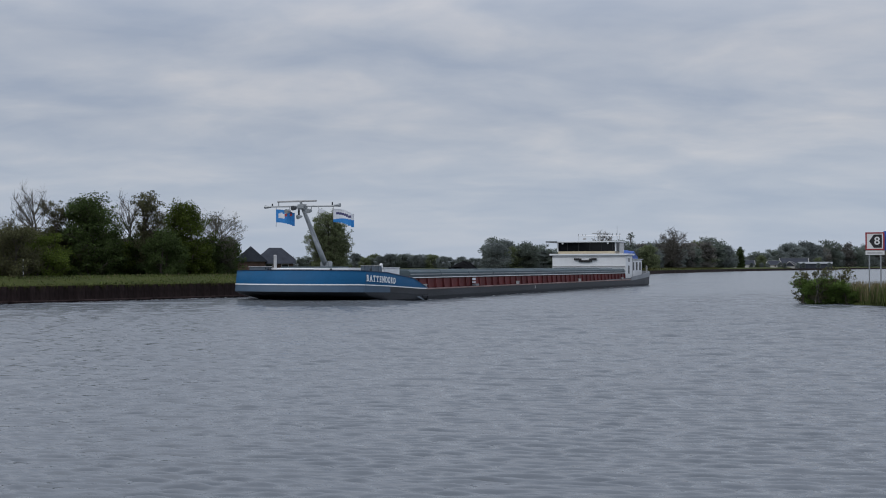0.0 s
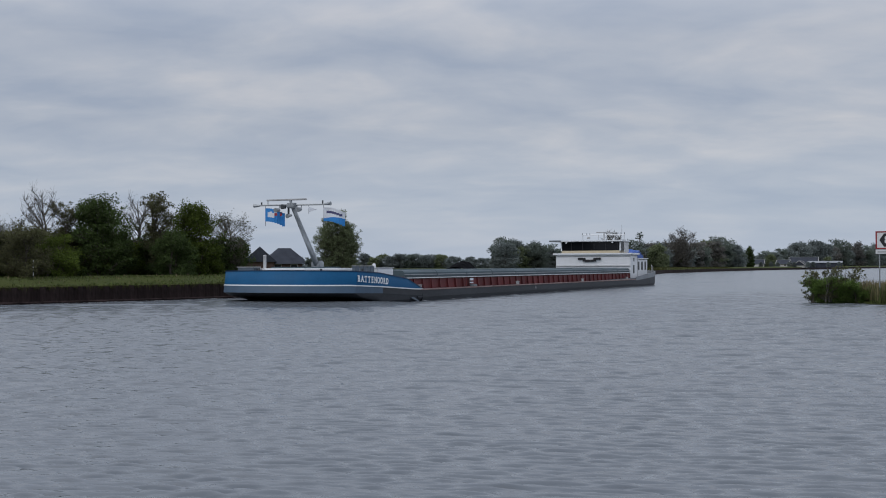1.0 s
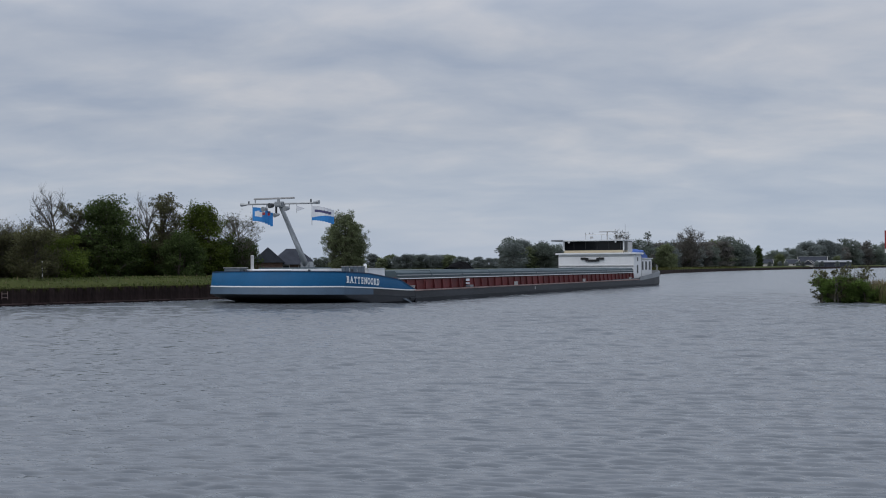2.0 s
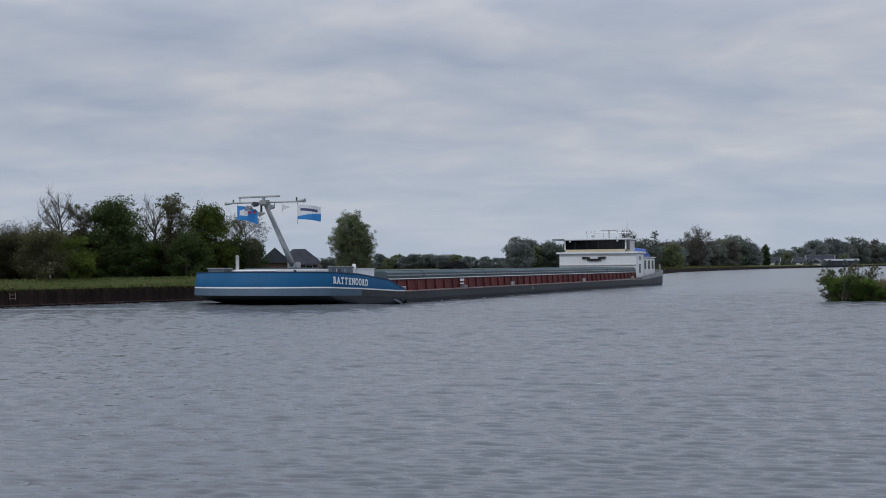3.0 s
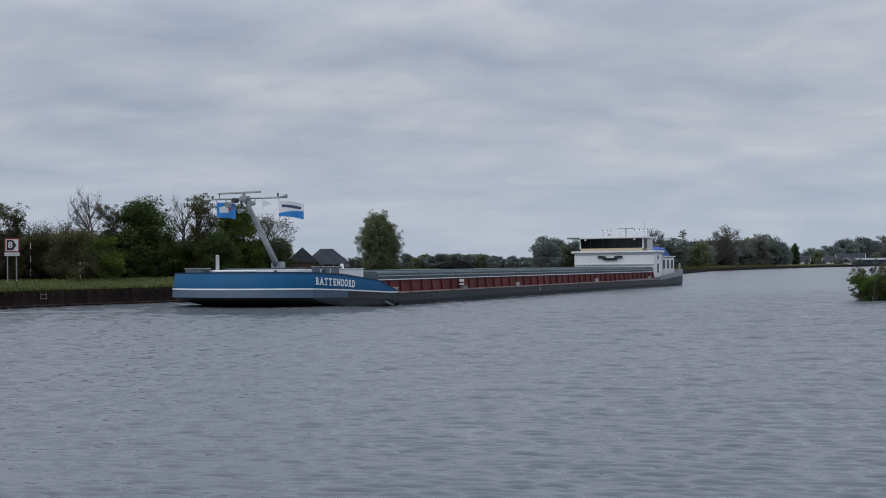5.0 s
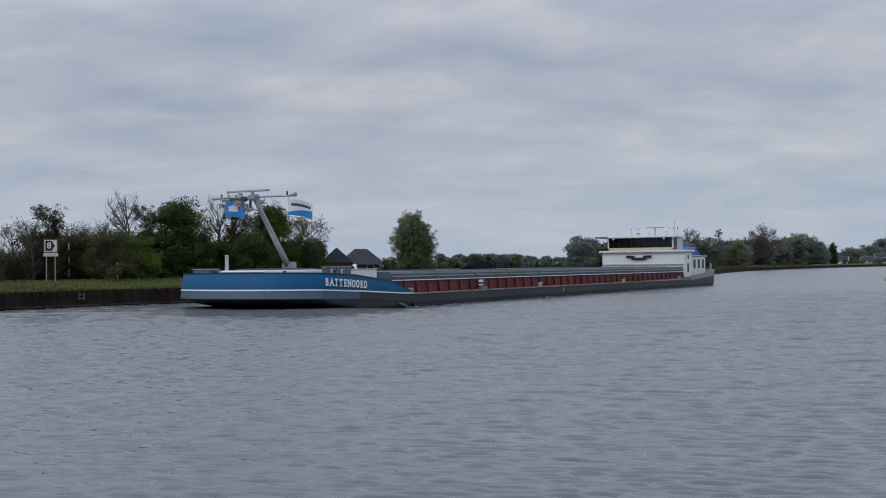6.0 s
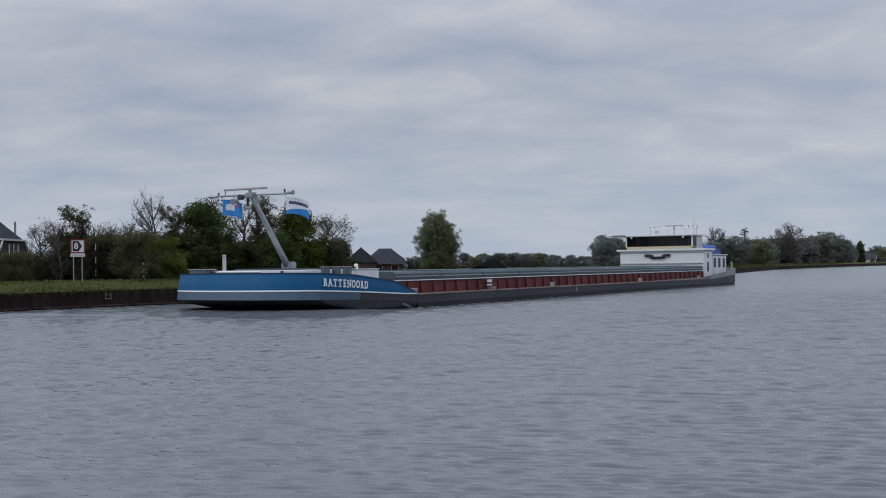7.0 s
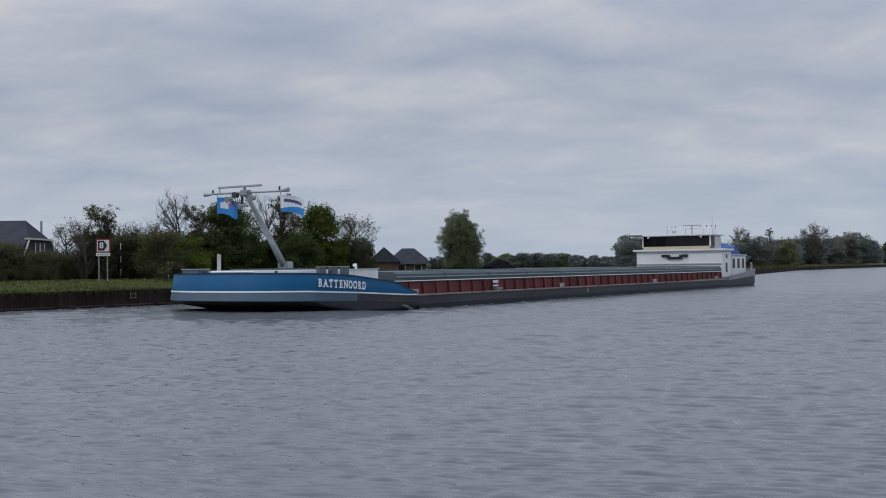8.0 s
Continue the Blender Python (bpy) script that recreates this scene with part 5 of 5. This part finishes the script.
def farmhouse(name, label, x, y, z, turn, length, depth, eave, ridge, wall, hip=0.35, chimney=None, setback=None):
    """A house with walls, a half-hipped roof, windows and chimney; x along the ridge."""
    root = tagged(empty(name, pose(x, y, z, 0, 0, turn)), label, "house")
    L, D = length / 2, depth / 2
    part("wall", box(-L, L, -D, D, -0.3, eave), M[wall], root)
    bm = bmesh.new()
    o = 0.4
    cut = ridge - (ridge - eave) * hip
    fx = L + o
    yy = (D + o) * (ridge - cut) / (ridge - eave + 0.25)
    pts = {}
    for s in (-1, 1):
        pts[s, "e-"] = bm.verts.new((s * fx, -D - o, eave - 0.25))
        pts[s, "e+"] = bm.verts.new((s * fx, D + o, eave - 0.25))
        pts[s, "c-"] = bm.verts.new((s * fx, -yy, cut))
        pts[s, "c+"] = bm.verts.new((s * fx, yy, cut))
        pts[s, "r"] = bm.verts.new((s * (fx - (hip * D if setback is None else setback)), 0, ridge))
    a, b = -1, 1
    bm.faces.new((pts[a, "e-"], pts[b, "e-"], pts[b, "c-"], pts[b, "r"], pts[a, "r"], pts[a, "c-"]))
    bm.faces.new((pts[b, "e+"], pts[a, "e+"], pts[a, "c+"], pts[a, "r"], pts[b, "r"], pts[b, "c+"]))
    for s in (a, b):
        bm.faces.new((pts[s, "c-"], pts[s, "c+"], pts[s, "r"]))
        bm.faces.new((pts[s, "e-"], pts[s, "e+"], pts[s, "c+"], pts[s, "c-"]))
    bm.faces.new((pts[a, "e-"], pts[a, "e+"], pts[b, "e+"], pts[b, "e-"]))
    roof = part("roof", bm, M["slate"], root, "dark tiled half-hipped roof")
    n = max(2, int(length / 3))
    for i in range(n):
        wx = -L + length * (i + 0.5) / n
        w = part("window", box(wx - 0.5, wx + 0.5, -D - 0.03, -D + 0.02, eave * 0.35, eave * 0.8), M["pane"], root)
        part("window_frame", box(wx - 0.6, wx + 0.6, -D - 0.02, -D + 0.01, eave * 0.3, eave * 0.85), M["plaster"], w)
    if chimney is not None:
        part("chimney", box(chimney - 0.22, chimney + 0.22, -0.22, 0.22, ridge - 0.8, ridge + 0.3), M["brick"], roof)
    return root


# big thatched-shape roof beside the wood with white trim at its gable
def build_bank_house():
    h = farmhouse("farmhouse", "farmhouse with large dark tiled roof and white gable trim", -54.7, 87.8, 1.5, 5, 18, 7.6, 2.6, 5.30, "brick", 0.586, setback=1.15)
    part("gable_trim", box(9.2, 9.6, -2.5, 2.5, 3.60, 3.76), M["plaster"], h, "white trim board across the gable")
    for s in (-1, 1):
        part("gable_strut", tube((9.52, s * 2.3, 3.65), (9.52, s * 3.6, 1.9), 0.09, sides=6), M["plaster"], h)
    part("flue", tube((9.0, 1.5, 3.4), (9.0, 1.5, 5.30), 0.10), M["metal"], h, "pale metal flue pipe")
    for y in (-0.95, 0.0, 0.95):
        part("window_frame", box(9.45, 9.5, y - 0.07, y + 0.07, 1.6, 3.35), M["plaster"], h)
    part("gable_window", box(9.41, 9.45, -0.9, 0.9, 1.6, 3.3), M["pane"], h)


build_bank_house()
farmhouse("farmhouse", "far farmhouse with dark hipped roof", *bearing(-8.70, 178), 1.3, 15, 5.2, 5, 1.9, 4.2, "brick", 0.8, setback=2.0)
farmhouse("farmhouse", "far brick house with dark gable roof", *bearing(-9.95, 172), 1.3, 100, 7, 4.4, 2.2, 4.3, "brick", 0.15)


def white_verges(house, length, depth, eave, ridge):
    """Pale boards along the sloping edges of both gables."""
    L, D = length / 2 + 0.55, depth / 2 + 0.4
    for x in (-L, L):
        for y in (-D, D):
            part("verge_board", tube((x, y, eave - 0.2), (x, 0, ridge + 0.1), 0.13, sides=6), M["plaster"], house, "pale verge board")
    part("ridge_cap", tube((-L, 0, ridge + 0.12), (L, 0, ridge + 0.12), 0.13, sides=6), M["hull_grey"], house)


for b, r, t, l, d, e, top, wall in ((17.75, 705, -20, 16, 8, 2.2, 5.9, "brick"), (16.8, 690, -35, 7, 6, 2.0, 4.2, "plaster"), (17.6, 672, 62, 8, 6, 1.4, 3.6, "plaster"), (14.72, 640, 30, 8, 7, 2.6, 6.0, "plaster"), (15.5, 700, -10, 8, 6, 2.2, 4.6, "plaster")):
    white_verges(farmhouse("farmhouse", "far farmhouse with pale verges among trees beyond the canal", *bearing(b, r), 1.4, t, l, d, e, top, wall, 0.02), l, d, e, top)


def build_far_shed():
    x, y = bearing(18.75, 668)
    root = tagged(empty("barn", pose(x, y, 1.4, 0, 0, -20)), "long low farm shed with pale roof edge", "barn")
    part("wall", box(-9, 9, -4, 4, -0.3, 2.4), M["slate"], root)
    part("roof", prism(((-4.4, 2.3), (0, 3.3), (4.4, 2.3), (4.4, 2.5), (0, 3.5), (-4.4, 2.5)), -9.5, 9.5, "x"), M["hull_grey"], root)


build_far_shed()

# ---- what moves ----


def build_flags():
    flags = []
    for hy, top, wid, hei, kind in ((-2.05, 6.36, 1.40, 0.88, "left"), (2.42, 6.30, 1.55, 0.88, "right")):
        flag = empty("company_flag")
        flag.parent = barge
        tagged(flag, "blue and white company flag flying from the crossbar" if kind == "right" else "blue flag with white squares and a red patch")
        flag.matrix_local = pose(8.38, hy, top)
        n = 8
        w = wid / n
        strips = []
        for i in range(n):
            # strip: two or three coloured fields stacked in one rigid piece
            me = bpy.data.meshes.new("flag_strip")
            bm = bmesh.new()
            u = (i + 0.5) / n
            if kind == "right":
                split = -hei * (0.80 - 0.35 * u)
                fields = [(0, split, 1), (split, -hei, 0)]
                if 1 <= i <= 6:
                    fields = [(0, -0.20, 1), (-0.20, -0.36, 3), (-0.36, split, 1), (split, -hei, 0)]
            else:
                fields = [(0, -hei, 0)]
                if i in (1, 2, 3):
                    fields = [(0, -0.20 - 0.06 * (i % 2), 0), (-0.20 - 0.06 * (i % 2), -0.58, 1), (-0.58, -hei, 0)]
                if i == 4:
                    fields = [(0, -0.22, 1), (-0.22, -0.40, 2), (-0.40, -hei, 0)]
                if i == 6:
                    fields = [(0, -0.12, 3), (-0.12, -0.28, 2), (-0.28, -hei, 0)]
            for a, b, mi in fields:
                k = len(bm.faces)
                add_box(bm, 0, 0.02, 0, w * 1.06, b, a)
                bm.faces.ensure_lookup_table()
                for f in bm.faces[k:]:
                    f.material_index = mi
            bmesh.ops.recalc_face_normals(bm, faces=bm.faces[:])
            bm.to_mesh(me)
            bm.free()
            for c in ("flag_blue", "flag_white", "flag_red", "flag_dark"):
                me.materials.append(M[c])
            ob = new("strip", me)
            ob.parent = flag
            strips.append(ob)
        part("halyard", tube((0, 0, -hei - 0.3), (0, 0, 0.2), 0.015, sides=5), M["dark_metal"], flag)
        flags.append((flag, strips, w, 0.0 if kind == "left" else 1.3))
    return flags


FLAGS = build_flags()


def motions():
    # the barge comes on at an even speed and turns very slightly
    rows = []
    x, y, head, speed, turn = -1.3154, 79.349, 0.42274, 2.3595, 0.001572
    for k in range(9):
        h = head + turn * k
        cx, cy = x - 5.2 * math.cos(h), y + 5.2 * math.sin(h)
        rows.append((float(k), pose(cx, cy, 0, 0, 0, math.degrees(math.atan2(-math.cos(h), -math.sin(h))))))
        hm = h + turn / 2
        x, y = x - speed * math.sin(hm), y - speed * math.cos(hm)
    walk(barge, rows)
    walk(bow_wave, rows)
    # ripples run slowly before the wind
    walk(water, [(0.0, pose(0, 0, 0)), (8.0, pose(0.9, -3.4, 0))])
    # flags flutter strip by strip
    for flag, strips, w, shift in FLAGS:
        tracks = [[] for _ in strips]
        for k in range(33):
            t = k * 0.25
            px = py = pz = 0.0
            for i, s in enumerate(strips):
                a = (18 + 9 * i) * math.sin(2 * math.pi * (t / 1.1) - 0.75 * i + shift) * 0.6 + 12
                drop = -0.008 - 0.009 * i * (1 + 0.6 * math.sin(0.9 * t + shift))
                tracks[i].append((t, pose(px, py, pz, 0, 0, a)))
                px -= w * math.sin(radians(a))
                py += w * math.cos(radians(a))
                pz += drop
        for s, rows in zip(strips, tracks):
            walk(s, rows)


motions()
